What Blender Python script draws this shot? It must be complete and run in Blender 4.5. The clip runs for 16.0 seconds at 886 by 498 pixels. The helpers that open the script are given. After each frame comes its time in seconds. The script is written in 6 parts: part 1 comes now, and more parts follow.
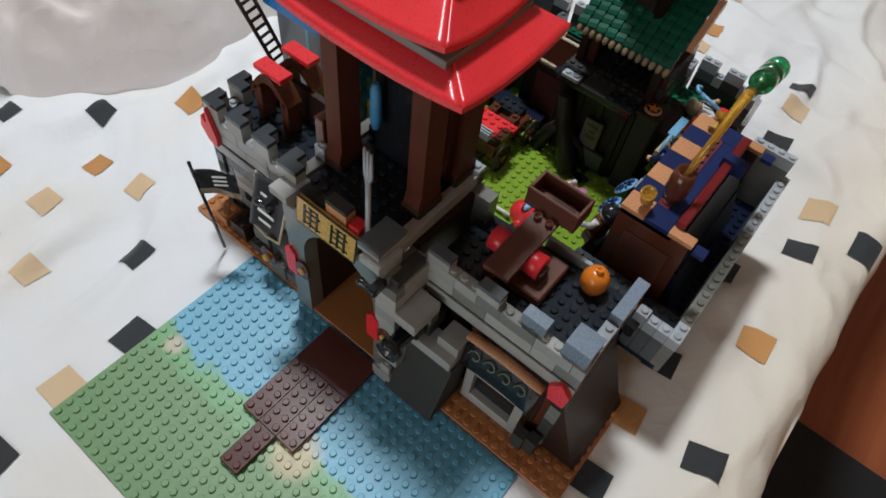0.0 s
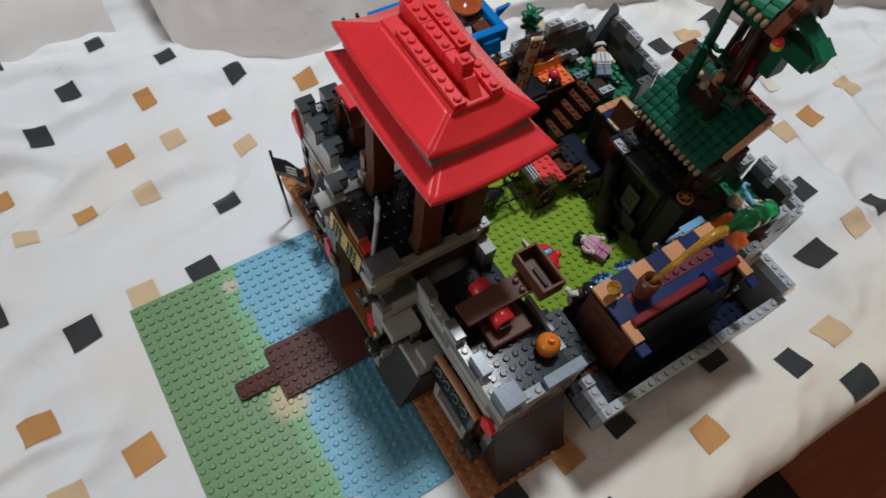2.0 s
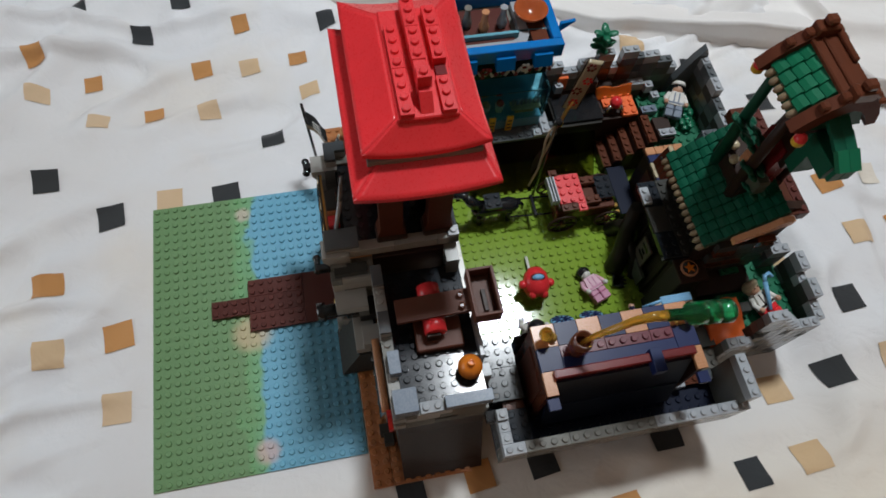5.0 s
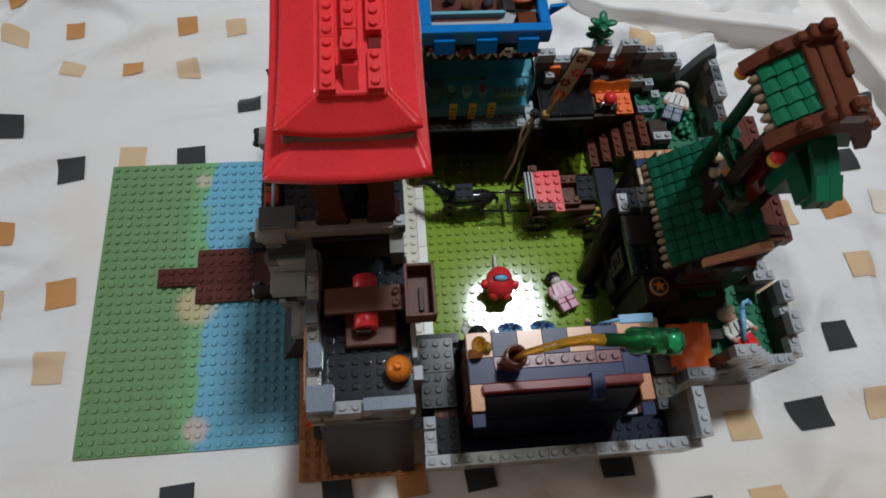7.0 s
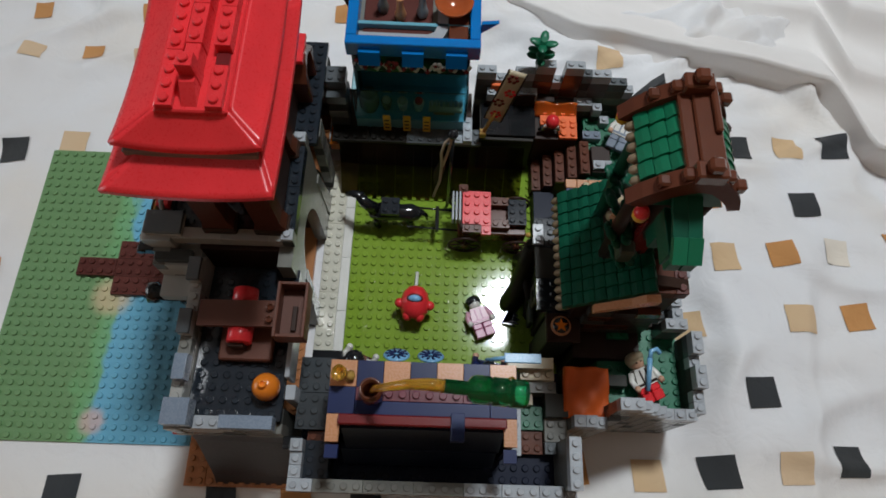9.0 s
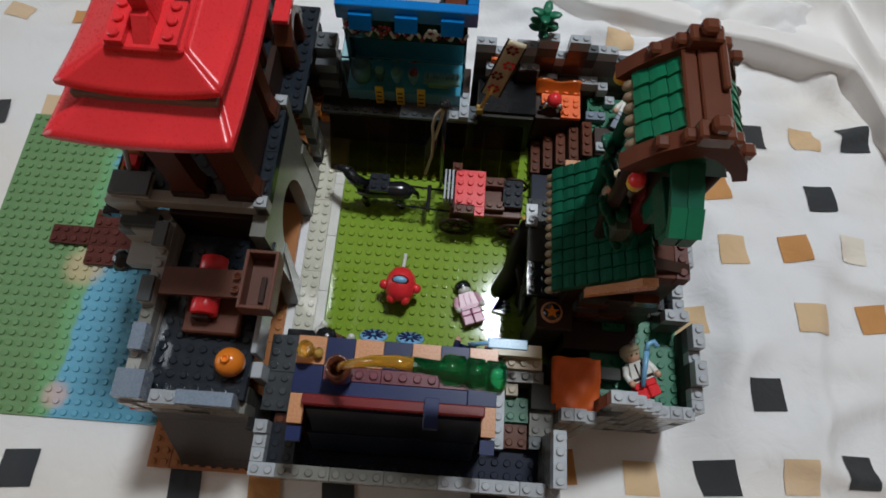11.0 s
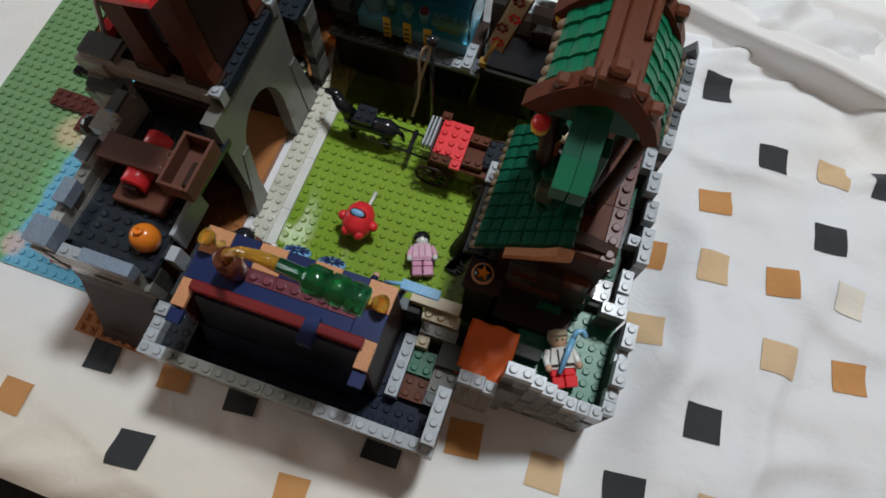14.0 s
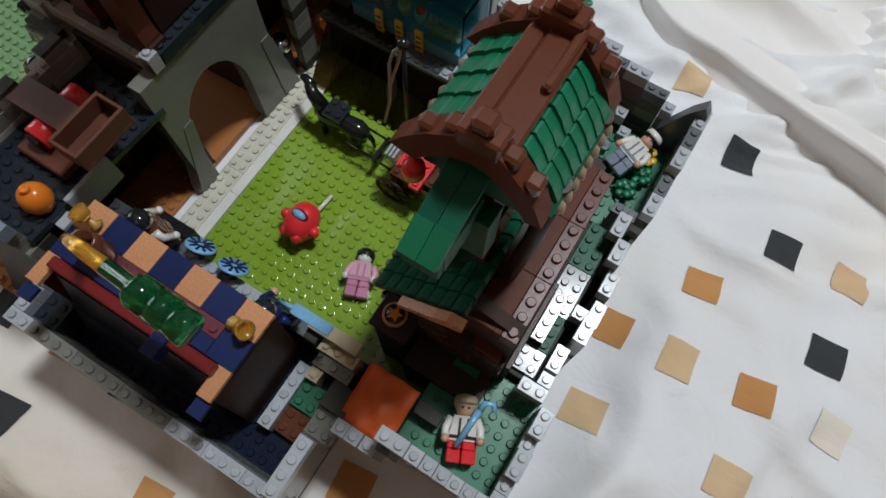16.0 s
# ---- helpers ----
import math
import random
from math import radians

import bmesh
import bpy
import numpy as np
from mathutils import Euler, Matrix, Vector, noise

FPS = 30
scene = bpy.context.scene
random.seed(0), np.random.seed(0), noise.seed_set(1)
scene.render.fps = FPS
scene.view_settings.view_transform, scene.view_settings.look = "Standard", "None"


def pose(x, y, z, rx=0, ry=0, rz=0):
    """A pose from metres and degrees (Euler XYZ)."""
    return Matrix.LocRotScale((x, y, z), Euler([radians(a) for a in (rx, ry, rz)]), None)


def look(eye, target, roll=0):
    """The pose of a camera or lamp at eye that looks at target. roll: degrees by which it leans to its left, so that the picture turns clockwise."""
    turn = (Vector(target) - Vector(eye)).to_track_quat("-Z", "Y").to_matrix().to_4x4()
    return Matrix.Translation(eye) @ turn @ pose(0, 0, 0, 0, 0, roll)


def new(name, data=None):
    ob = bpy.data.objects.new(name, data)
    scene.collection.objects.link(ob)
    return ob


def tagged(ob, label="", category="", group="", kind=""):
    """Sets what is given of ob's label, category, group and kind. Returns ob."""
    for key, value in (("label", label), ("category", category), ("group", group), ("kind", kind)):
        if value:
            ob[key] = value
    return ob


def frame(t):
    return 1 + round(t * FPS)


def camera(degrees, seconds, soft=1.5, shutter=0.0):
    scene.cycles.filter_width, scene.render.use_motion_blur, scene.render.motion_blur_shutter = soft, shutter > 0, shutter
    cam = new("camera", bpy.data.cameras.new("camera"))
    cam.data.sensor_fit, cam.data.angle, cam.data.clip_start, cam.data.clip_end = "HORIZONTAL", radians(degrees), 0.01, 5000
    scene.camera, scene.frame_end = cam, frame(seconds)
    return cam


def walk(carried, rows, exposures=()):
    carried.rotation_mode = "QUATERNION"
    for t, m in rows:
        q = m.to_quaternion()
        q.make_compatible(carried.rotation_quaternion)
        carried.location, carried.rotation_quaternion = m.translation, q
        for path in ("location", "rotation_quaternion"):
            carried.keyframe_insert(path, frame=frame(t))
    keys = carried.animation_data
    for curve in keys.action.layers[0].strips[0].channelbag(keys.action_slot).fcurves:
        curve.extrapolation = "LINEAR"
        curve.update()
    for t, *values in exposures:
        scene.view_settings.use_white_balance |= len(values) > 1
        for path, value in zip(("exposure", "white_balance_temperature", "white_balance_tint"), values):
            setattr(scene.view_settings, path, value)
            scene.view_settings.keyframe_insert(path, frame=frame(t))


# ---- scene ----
cam = camera(69.7, 16.0, 1.7, 0.25)
PATH = [
    (0, (0.019, -0.01, 0.418), (1.015, 0.617, -1.2), 8.9),
    (0.5, (0.028, -0.023, 0.446), (0.939, 0.647, -1.204), 8.7),
    (1, (0.045, -0.032, 0.472), (0.846, 0.685, -1.214), 7.8),
    (1.5, (0.061, -0.039, 0.5), (0.762, 0.719, -1.213), 7.5),
    (2, (0.077, -0.052, 0.52), (0.713, 0.716, -1.214), 9.3),
    (2.5, (0.072, -0.067, 0.53), (0.646, 0.7, -1.225), 10.0),
    (3, (0.065, -0.071, 0.538), (0.62, 0.696, -1.223), 11.4),
    (3.5, (0.078, -0.069, 0.547), (0.576, 0.701, -1.23), 11.6),
    (4, (0.117, -0.069, 0.543), (0.52, 0.722, -1.249), 9.7),
    (4.2, (0.137, -0.071, 0.544), (0.493, 0.732, -1.253), 8.8),
    (6.3, (0.21, -0.078, 0.536), (0.418, 0.722, -1.285), 6.6),
    (6.5, (0.213, -0.076, 0.531), (0.416, 0.708, -1.298), 7.3),
    (7, (0.251, -0.063, 0.519), (0.403, 0.719, -1.316), 7.1),
    (7.5, (0.302, -0.049, 0.512), (0.384, 0.742, -1.323), 5.6),
    (8, (0.333, -0.038, 0.511), (0.377, 0.737, -1.332), 4.8),
    (8.5, (0.349, -0.036, 0.515), (0.381, 0.719, -1.337), 4.3),
    (9, (0.35, -0.04, 0.519), (0.385, 0.718, -1.331), 4.6),
    (9.2, (0.348, -0.039, 0.52), (0.385, 0.714, -1.332), 4.6),
    (11.3, (0.381, -0.044, 0.476), (0.357, 0.718, -1.373), 4.1),
    (11.5, (0.399, -0.037, 0.471), (0.339, 0.717, -1.38), 3.2),
    (12, (0.426, -0.026, 0.472), (0.306, 0.706, -1.385), 2.6),
    (12.5, (0.446, -0.023, 0.464), (0.279, 0.684, -1.399), 2.1),
    (13, (0.449, -0.03, 0.461), (0.257, 0.664, -1.405), 1.8),
    (13.5, (0.449, -0.041, 0.461), (0.245, 0.649, -1.405), 1.8),
    (14, (0.455, -0.05, 0.463), (0.249, 0.642, -1.402), 2.6),
    (14.5, (0.459, -0.049, 0.463), (0.235, 0.639, -1.402), 2.7),
    (15, (0.478, -0.029, 0.452), (0.202, 0.633, -1.416), 1.4),
    (15.5, (0.496, 0.002, 0.437), (0.171, 0.646, -1.428), 1.8),
    (16, (0.507, 0.016, 0.427), (0.161, 0.636, -1.443), 2.9),
]
walk(cam, [(t, look(*p)) for t, *p in PATH], [(0, 0.08), (2, -0.12), (3.5, -0.13), (7, -0.26), (9, -0.28), (11.5, -0.2), (13, -0.08), (16, -0.14)])

# ---- light: one hanging lamp in a closed bedroom, with added fill lights ----
U = 0.008  # one stud of the toy bricks
LAMP = (0.652, 0.645, 1.76)
lamp_data = bpy.data.lights.new("lamp_light", "AREA")
lamp_data.shape, lamp_data.size, lamp_data.energy, lamp_data.color = "DISK", 0.25, 26.0, (0.895, 0.955, 1.0)
lamp_light = new("lamp_light", lamp_data)
lamp_light.matrix_world = look(LAMP, (LAMP[0], LAMP[1] + 0.001, 0))
# the shade is closed; this added lamp above it brightens the ceiling as fill
up_data = bpy.data.lights.new("ceiling_fill", "AREA")
up_data.shape, up_data.size, up_data.energy, up_data.color = "DISK", 0.13, 0.8, (0.93, 0.97, 1.0)
up_light = new("ceiling_fill", up_data)
up_light.matrix_world = look((LAMP[0], LAMP[1], LAMP[2] + 0.10), (LAMP[0], LAMP[1] + 0.001, 5.0))
# added cool fill from the west, as from an unseen curtained window
fill_data = bpy.data.lights.new("west_fill", "AREA")
fill_data.shape, fill_data.size, fill_data.size_y, fill_data.energy, fill_data.color = "RECTANGLE", 0.94, 0.78, 8.5, (0.86, 0.94, 1.0)
fill_light = new("west_fill", fill_data)
fill_light.matrix_world = look((-1.50, 0.16, 0.48), (0.0, 0.16, 0.48))
world = bpy.data.worlds.new("room_air")
world.use_nodes = True
world.node_tree.nodes["Background"].inputs[0].default_value = (0.8, 0.82, 0.9, 1)
world.node_tree.nodes["Background"].inputs[1].default_value = 0.02
scene.world = world


# ---- materials ----
def nodes_of(name):
    m = bpy.data.materials.new(name)
    m.use_nodes = True
    t = m.node_tree
    return m, t.nodes, t.links, t.nodes["Principled BSDF"]


def mul(c, k):
    return tuple(min(1.0, v * k) for v in c)


def plastic(name, c, rough=0.22, vary=0.12, trans=0.0, ior=1.5, spec=0.5):
    """Moulded toy plastic: small changes of tone from piece to piece, fine scuffs and dust."""
    m, n, l, b = nodes_of(name)
    info = n.new("ShaderNodeObjectInfo")
    geo = n.new("ShaderNodeNewGeometry")
    add = n.new("ShaderNodeMath")
    add.operation = "ADD"
    l.new(info.outputs["Random"], add.inputs[0])
    l.new(geo.outputs["Random Per Island"], add.inputs[1])
    half = n.new("ShaderNodeMath")
    half.operation = "FRACT"
    l.new(add.outputs[0], half.inputs[0])
    tex = n.new("ShaderNodeTexCoord")
    big = n.new("ShaderNodeTexNoise")
    big.inputs["Scale"].default_value = 55
    big.inputs["Detail"].default_value = 4
    l.new(tex.outputs["Object"], big.inputs["Vector"])
    fine = n.new("ShaderNodeTexNoise")
    fine.inputs["Scale"].default_value = 900
    fine.inputs["Detail"].default_value = 3
    l.new(tex.outputs["Object"], fine.inputs["Vector"])
    mix1 = n.new("ShaderNodeMix")
    mix1.data_type = "RGBA"
    mix1.inputs[6].default_value = (*mul(c, 1 - vary), 1)
    mix1.inputs[7].default_value = (*mul(c, 1 + vary), 1)
    l.new(half.outputs[0], mix1.inputs[0])
    mix2 = n.new("ShaderNodeMix")
    mix2.data_type = "RGBA"
    mix2.blend_type = "MULTIPLY"
    mix2.inputs[0].default_value = 0.35
    l.new(mix1.outputs[2], mix2.inputs[6])
    ramp = n.new("ShaderNodeMapRange")
    ramp.inputs["From Min"].default_value, ramp.inputs["From Max"].default_value = 0.3, 0.7
    ramp.inputs["To Min"].default_value, ramp.inputs["To Max"].default_value = 0.7, 1.0
    l.new(big.outputs[0], ramp.inputs[0])
    l.new(ramp.outputs[0], mix2.inputs[7])
    l.new(mix2.outputs[2], b.inputs["Base Color"])
    rr = n.new("ShaderNodeMapRange")
    rr.inputs["To Min"].default_value, rr.inputs["To Max"].default_value = rough * 0.7, rough * 1.5
    l.new(fine.outputs[0], rr.inputs[0])
    l.new(rr.outputs[0], b.inputs["Roughness"])
    bump = n.new("ShaderNodeBump")
    bump.inputs["Strength"].default_value, bump.inputs["Distance"].default_value = 0.06, 0.0004
    l.new(big.outputs[0], bump.inputs["Height"])
    l.new(bump.outputs[0], b.inputs["Normal"])
    b.inputs["IOR"].default_value = ior
    b.inputs["Transmission Weight"].default_value = trans
    b.inputs["Specular IOR Level"].default_value = spec
    return m


SLATE = plastic("slate_grey_plastic", (0.05, 0.058, 0.064), 0.18)
DGREY = plastic("dark_grey_plastic", (0.115, 0.13, 0.14))
LGREY = plastic("light_grey_plastic", (0.40, 0.43, 0.46))
PALE = plastic("pale_stone_plastic", (0.36, 0.355, 0.33), 0.3)
OGREY = plastic("old_grey_plastic", (0.19, 0.19, 0.17))
STONE = plastic("stone_grey_plastic", (0.042, 0.042, 0.037), 0.6, spec=0.3)
BLACK = plastic("black_plastic", (0.014, 0.015, 0.017), 0.11)
BLUEBLACK = plastic("blue_black_plastic", (0.018, 0.024, 0.032), 0.13)
BROWN = plastic("reddish_brown_plastic", (0.115, 0.034, 0.017), 0.18)
WORN = plastic("worn_brown_plastic", (0.115, 0.034, 0.017), 0.5)
BEAM = plastic("satin_brown_plastic", (0.10, 0.030, 0.016), 0.45, spec=0.12)
DBROWN = plastic("dark_brown_plastic", (0.030, 0.013, 0.008), 0.42, spec=0.3)
DRED = plastic("dark_red_plastic", (0.17, 0.014, 0.016))
MAROON = plastic("maroon_plastic", (0.105, 0.032, 0.026), 0.3, spec=0.25)
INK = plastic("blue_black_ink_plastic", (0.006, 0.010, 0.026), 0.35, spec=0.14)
RED = plastic("red_plastic", (0.80, 0.034, 0.042), 0.27, 0.04)
LIME = plastic("lime_plastic", (0.235, 0.37, 0.04), 0.075, 0.03)
GREEN = plastic("green_plastic", (0.003, 0.145, 0.068), 0.36)
DGREEN = plastic("dark_green_plastic", (0.003, 0.085, 0.046), 0.4, spec=0.25)
NAVY = plastic("navy_plastic", (0.013, 0.023, 0.090), 0.3, spec=0.25)
NOUGAT = plastic("nougat_plastic", (0.58, 0.27, 0.13), 0.25, 0.06)
TAN = plastic("tan_plastic", (0.55, 0.46, 0.30), 0.3)
LOGEND = plastic("dull_tan_plastic", (0.27, 0.20, 0.12), 0.4)
IVORY = plastic("white_plastic", (0.74, 0.73, 0.68), 0.25, 0.03)
CREAM = plastic("cream_plastic", (0.62, 0.60, 0.50), 0.22, 0.04)
EARTH = plastic("earth_orange_plastic", (0.44, 0.17, 0.055), 0.3)
CLAY = plastic("clay_orange_plastic", (0.38, 0.085, 0.025), 0.1)
ORANGE = plastic("orange_plastic", (0.80, 0.22, 0.02), 0.2)
LAVA = plastic("lava_orange_plastic", (0.88, 0.15, 0.022), 0.5, 0.08)
FLAME = plastic("clear_flame_plastic", (0.95, 0.22, 0.03), 0.15, 0.05, 0.5)
MOSS = plastic("mossy_grey_plastic", (0.06, 0.075, 0.05), 0.4, 0.2)
ROCK = plastic("brown_grey_rock_plastic", (0.085, 0.070, 0.060), 0.4, 0.25)
YELLOW = plastic("yellow_plastic", (0.75, 0.45, 0.03), 0.3)
GOLD = plastic("gold_plastic", (0.55, 0.33, 0.08), 0.25)
TEAL = plastic("clear_teal_plastic", (0.16, 0.42, 0.52), 0.15, 0.05)
BLUE = plastic("azure_blue_plastic", (0.0, 0.17, 0.52), 0.2, 0.05)
MAUVE = plastic("mauve_plastic", (0.16, 0.04, 0.055))
PALEPINK = plastic("pale_pink_plastic", (0.72, 0.40, 0.50), 0.3)
PINK = plastic("pink_plastic", (0.55, 0.20, 0.33), 0.3)
FLESH = plastic("light_flesh_plastic", (0.62, 0.36, 0.24), 0.3)
SKYBLUE = plastic("sky_blue_plastic", (0.20, 0.45, 0.70), 0.25)
SANDBLUE = plastic("sand_blue_plastic", (0.21, 0.26, 0.33), 0.25)
GLASSGREEN = plastic("clear_green_plastic", (0.02, 0.46, 0.16), 0.05, 0.03, 0.93)
AMBER = plastic("clear_amber_plastic", (0.85, 0.48, 0.06), 0.08, 0.03, 0.7)
AQUA = plastic("clear_blue_plastic", (0.45, 0.78, 0.86), 0.08, 0.03, 1.0, 1.12)
SMOKE = plastic("smoky_plastic", (0.016, 0.013, 0.009), 0.42, 0.05, 0.0, spec=0.25)
SMOKEGLASS = plastic("smoky_clear_plastic", (0.30, 0.25, 0.12), 0.1, 0.05, 1.0, 1.25)
CYAN = plastic("clear_cyan_plastic", (0.10, 0.42, 0.75), 0.1, 0.03, 0.4)


def metal(name, c, rough):
    m, n, l, b = nodes_of(name)
    tex = n.new("ShaderNodeTexNoise")
    tex.inputs["Scale"].default_value = 300
    rr = n.new("ShaderNodeMapRange")
    rr.inputs["To Min"].default_value, rr.inputs["To Max"].default_value = rough * 0.6, rough * 1.5
    l.new(tex.outputs[0], rr.inputs[0])
    l.new(rr.outputs[0], b.inputs["Roughness"])
    b.inputs["Base Color"].default_value = (*c, 1)
    b.inputs["Metallic"].default_value = 1
    return m


CHROME = metal("silver_metal", (0.75, 0.76, 0.78), 0.2)


def water_print():
    """The printed landscape plate: meadow green, a sandy shore and blue water."""
    m, n, l, b = nodes_of("printed_baseplate")
    tex = n.new("ShaderNodeTexCoord")
    sep = n.new("ShaderNodeSeparateXYZ")
    l.new(tex.outputs["Object"], sep.inputs[0])
    wob = n.new("ShaderNodeTexNoise")
    wob.inputs["Scale"].default_value = 34
    wob.inputs["Detail"].default_value = 1.5
    l.new(tex.outputs["Object"], wob.inputs["Vector"])
    k = n.new("ShaderNodeMath")
    k.operation = "MULTIPLY_ADD"
    k.inputs[1].default_value = 0.035
    l.new(wob.outputs[0], k.inputs[0])
    l.new(sep.outputs["X"], k.inputs[2])
    ramp = n.new("ShaderNodeValToRGB")
    r = ramp.color_ramp
    r.elements[0].position, r.elements[0].color = 0.0, (0.13, 0.265, 0.10, 1)
    r.elements[1].position, r.elements[1].color = 1.0, (0.085, 0.335, 0.49, 1)
    for p, c in ((0.50, (0.14, 0.285, 0.11, 1)), (0.53, (0.15, 0.36, 0.14, 1)), (0.59, (0.16, 0.40, 0.19, 1)), (0.615, (0.13, 0.41, 0.57, 1)), (0.80, (0.10, 0.365, 0.52, 1))):
        e = r.elements.new(p)
        e.color = c
    sc = n.new("ShaderNodeMath")
    sc.operation = "DIVIDE"
    sc.inputs[1].default_value = 0.176
    l.new(k.outputs[0], sc.inputs[0])
    l.new(sc.outputs[0], ramp.inputs[0])
    prev = ramp.outputs[0]
    for cx, cy, rad, col in ((0.090, 0.016, 0.011, (0.62, 0.45, 0.42, 1)), (0.084, 0.118, 0.018, (0.60, 0.47, 0.28, 1)), (0.082, 0.237, 0.008, (0.60, 0.50, 0.42, 1))):
        d = n.new("ShaderNodeVectorMath")
        d.operation = "DISTANCE"
        d.inputs[1].default_value = (cx, cy, 0.0)
        l.new(tex.outputs["Object"], d.inputs[0])
        mr = n.new("ShaderNodeMapRange")
        mr.interpolation_type = "SMOOTHSTEP"
        mr.inputs["From Min"].default_value, mr.inputs["From Max"].default_value = rad * 0.5, rad * 1.25
        mr.inputs["To Min"].default_value, mr.inputs["To Max"].default_value = 0.8, 0.0
        l.new(d.outputs["Value"], mr.inputs[0])
        mx = n.new("ShaderNodeMix")
        mx.data_type = "RGBA"
        l.new(mr.outputs[0], mx.inputs[0])
        l.new(prev, mx.inputs[6])
        mx.inputs[7].default_value = col
        prev = mx.outputs[2]
    l.new(prev, b.inputs["Base Color"])
    fine = n.new("ShaderNodeTexNoise")
    fine.inputs["Scale"].default_value = 400
    l.new(tex.outputs["Object"], fine.inputs["Vector"])
    rr = n.new("ShaderNodeMapRange")
    rr.inputs["To Min"].default_value, rr.inputs["To Max"].default_value = 0.40, 0.6
    l.new(fine.outputs[0], rr.inputs[0])
    l.new(rr.outputs[0], b.inputs["Roughness"])
    b.inputs["Specular IOR Level"].default_value = 0.9
    return m


def cloth(name, c, scale=2600, tint=(0.95, 0.9, 0.82), crease=0.0035):
    m, n, l, b = nodes_of(name)
    tex = n.new("ShaderNodeTexCoord")
    weave = n.new("ShaderNodeTexNoise")
    weave.inputs["Scale"].default_value = scale
    l.new(tex.outputs["Object"], weave.inputs["Vector"])
    soft = n.new("ShaderNodeTexNoise")
    soft.inputs["Scale"].default_value = 5.5
    soft.inputs["Detail"].default_value = 3
    l.new(tex.outputs["Object"], soft.inputs["Vector"])
    mr = n.new("ShaderNodeMapRange")
    mr.inputs["From Min"].default_value, mr.inputs["From Max"].default_value = 0.42, 0.68
    l.new(soft.outputs[0], mr.inputs[0])
    mx = n.new("ShaderNodeMix")
    mx.data_type = "RGBA"
    mx.inputs[6].default_value = (*c, 1)
    mx.inputs[7].default_value = (c[0] * tint[0], c[1] * tint[1], c[2] * tint[2], 1)
    l.new(mr.outputs[0], mx.inputs[0])
    l.new(mx.outputs[2], b.inputs["Base Color"])
    b.inputs["Roughness"].default_value = 0.85
    b.inputs["Sheen Weight"].default_value = 0.15
    wr = n.new("ShaderNodeTexNoise")
    wr.inputs["Scale"].default_value = 38
    wr.inputs["Detail"].default_value = 5
    wr.inputs["Distortion"].default_value = 0.6
    l.new(tex.outputs["Object"], wr.inputs["Vector"])
    b1 = n.new("ShaderNodeBump")
    b1.inputs["Strength"].default_value, b1.inputs["Distance"].default_value = 0.6, crease
    l.new(wr.outputs[0], b1.inputs["Height"])
    b2 = n.new("ShaderNodeBump")
    b2.inputs["Strength"].default_value, b2.inputs["Distance"].default_value = 0.15, 0.0004
    l.new(weave.outputs[0], b2.inputs["Height"])
    l.new(b1.outputs[0], b2.inputs["Normal"])
    l.new(b2.outputs[0], b.inputs["Normal"])
    return m


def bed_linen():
    """White cotton with wide soft cream stains; warm light is painted in along the near edge."""
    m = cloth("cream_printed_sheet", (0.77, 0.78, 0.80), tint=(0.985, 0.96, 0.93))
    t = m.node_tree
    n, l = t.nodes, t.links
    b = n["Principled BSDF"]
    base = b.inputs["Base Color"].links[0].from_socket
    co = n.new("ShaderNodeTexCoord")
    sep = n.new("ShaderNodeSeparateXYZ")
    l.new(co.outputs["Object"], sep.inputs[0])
    # warm light of the near side, painted in as a cream gradient
    near_warmth = n.new("ShaderNodeMapRange")
    near_warmth.interpolation_type = "SMOOTHSTEP"
    near_warmth.inputs["From Min"].default_value, near_warmth.inputs["From Max"].default_value = -0.44, -0.61
    l.new(sep.outputs["Y"], near_warmth.inputs[0])
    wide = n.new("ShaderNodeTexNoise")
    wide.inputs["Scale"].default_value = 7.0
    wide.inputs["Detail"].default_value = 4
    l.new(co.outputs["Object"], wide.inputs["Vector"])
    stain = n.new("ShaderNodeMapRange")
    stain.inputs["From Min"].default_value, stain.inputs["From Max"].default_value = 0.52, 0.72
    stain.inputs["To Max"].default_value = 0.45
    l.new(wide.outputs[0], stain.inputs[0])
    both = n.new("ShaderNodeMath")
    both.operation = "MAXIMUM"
    l.new(near_warmth.outputs[0], both.inputs[0])
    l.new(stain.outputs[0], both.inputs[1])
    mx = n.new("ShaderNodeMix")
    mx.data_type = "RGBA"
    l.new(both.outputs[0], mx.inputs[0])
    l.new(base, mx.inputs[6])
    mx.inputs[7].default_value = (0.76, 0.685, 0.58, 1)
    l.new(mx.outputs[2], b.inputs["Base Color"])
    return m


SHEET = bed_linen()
PRINT = {"b": cloth("black_print", (0.028, 0.032, 0.036)), "o": cloth("ochre_print", (0.50, 0.235, 0.075), 2600, (1.15, 1.2, 1.3)), "t": cloth("pale_tan_print", (0.64, 0.45, 0.26), 2600, (1.05, 1.12, 1.3)), "f": cloth("faded_print", (0.76, 0.71, 0.63)), "p": cloth("faded_pink_print", (0.76, 0.71, 0.70))}
DUVET = cloth("white_duvet_cloth", (0.80, 0.78, 0.76), 2600, (0.98, 0.96, 0.95), 0.0015)
BAG = cloth("white_bag_cloth", (0.84, 0.78, 0.755), 1500, (0.97, 0.95, 0.94))
REDCLOTH = cloth("red_printed_cloth", (0.40, 0.03, 0.06))
FLAGCLOTH = cloth("black_flag_cloth", (0.02, 0.02, 0.024), 3000)
TANCLOTH = cloth("tan_flag_cloth", (0.50, 0.41, 0.30), 3000)


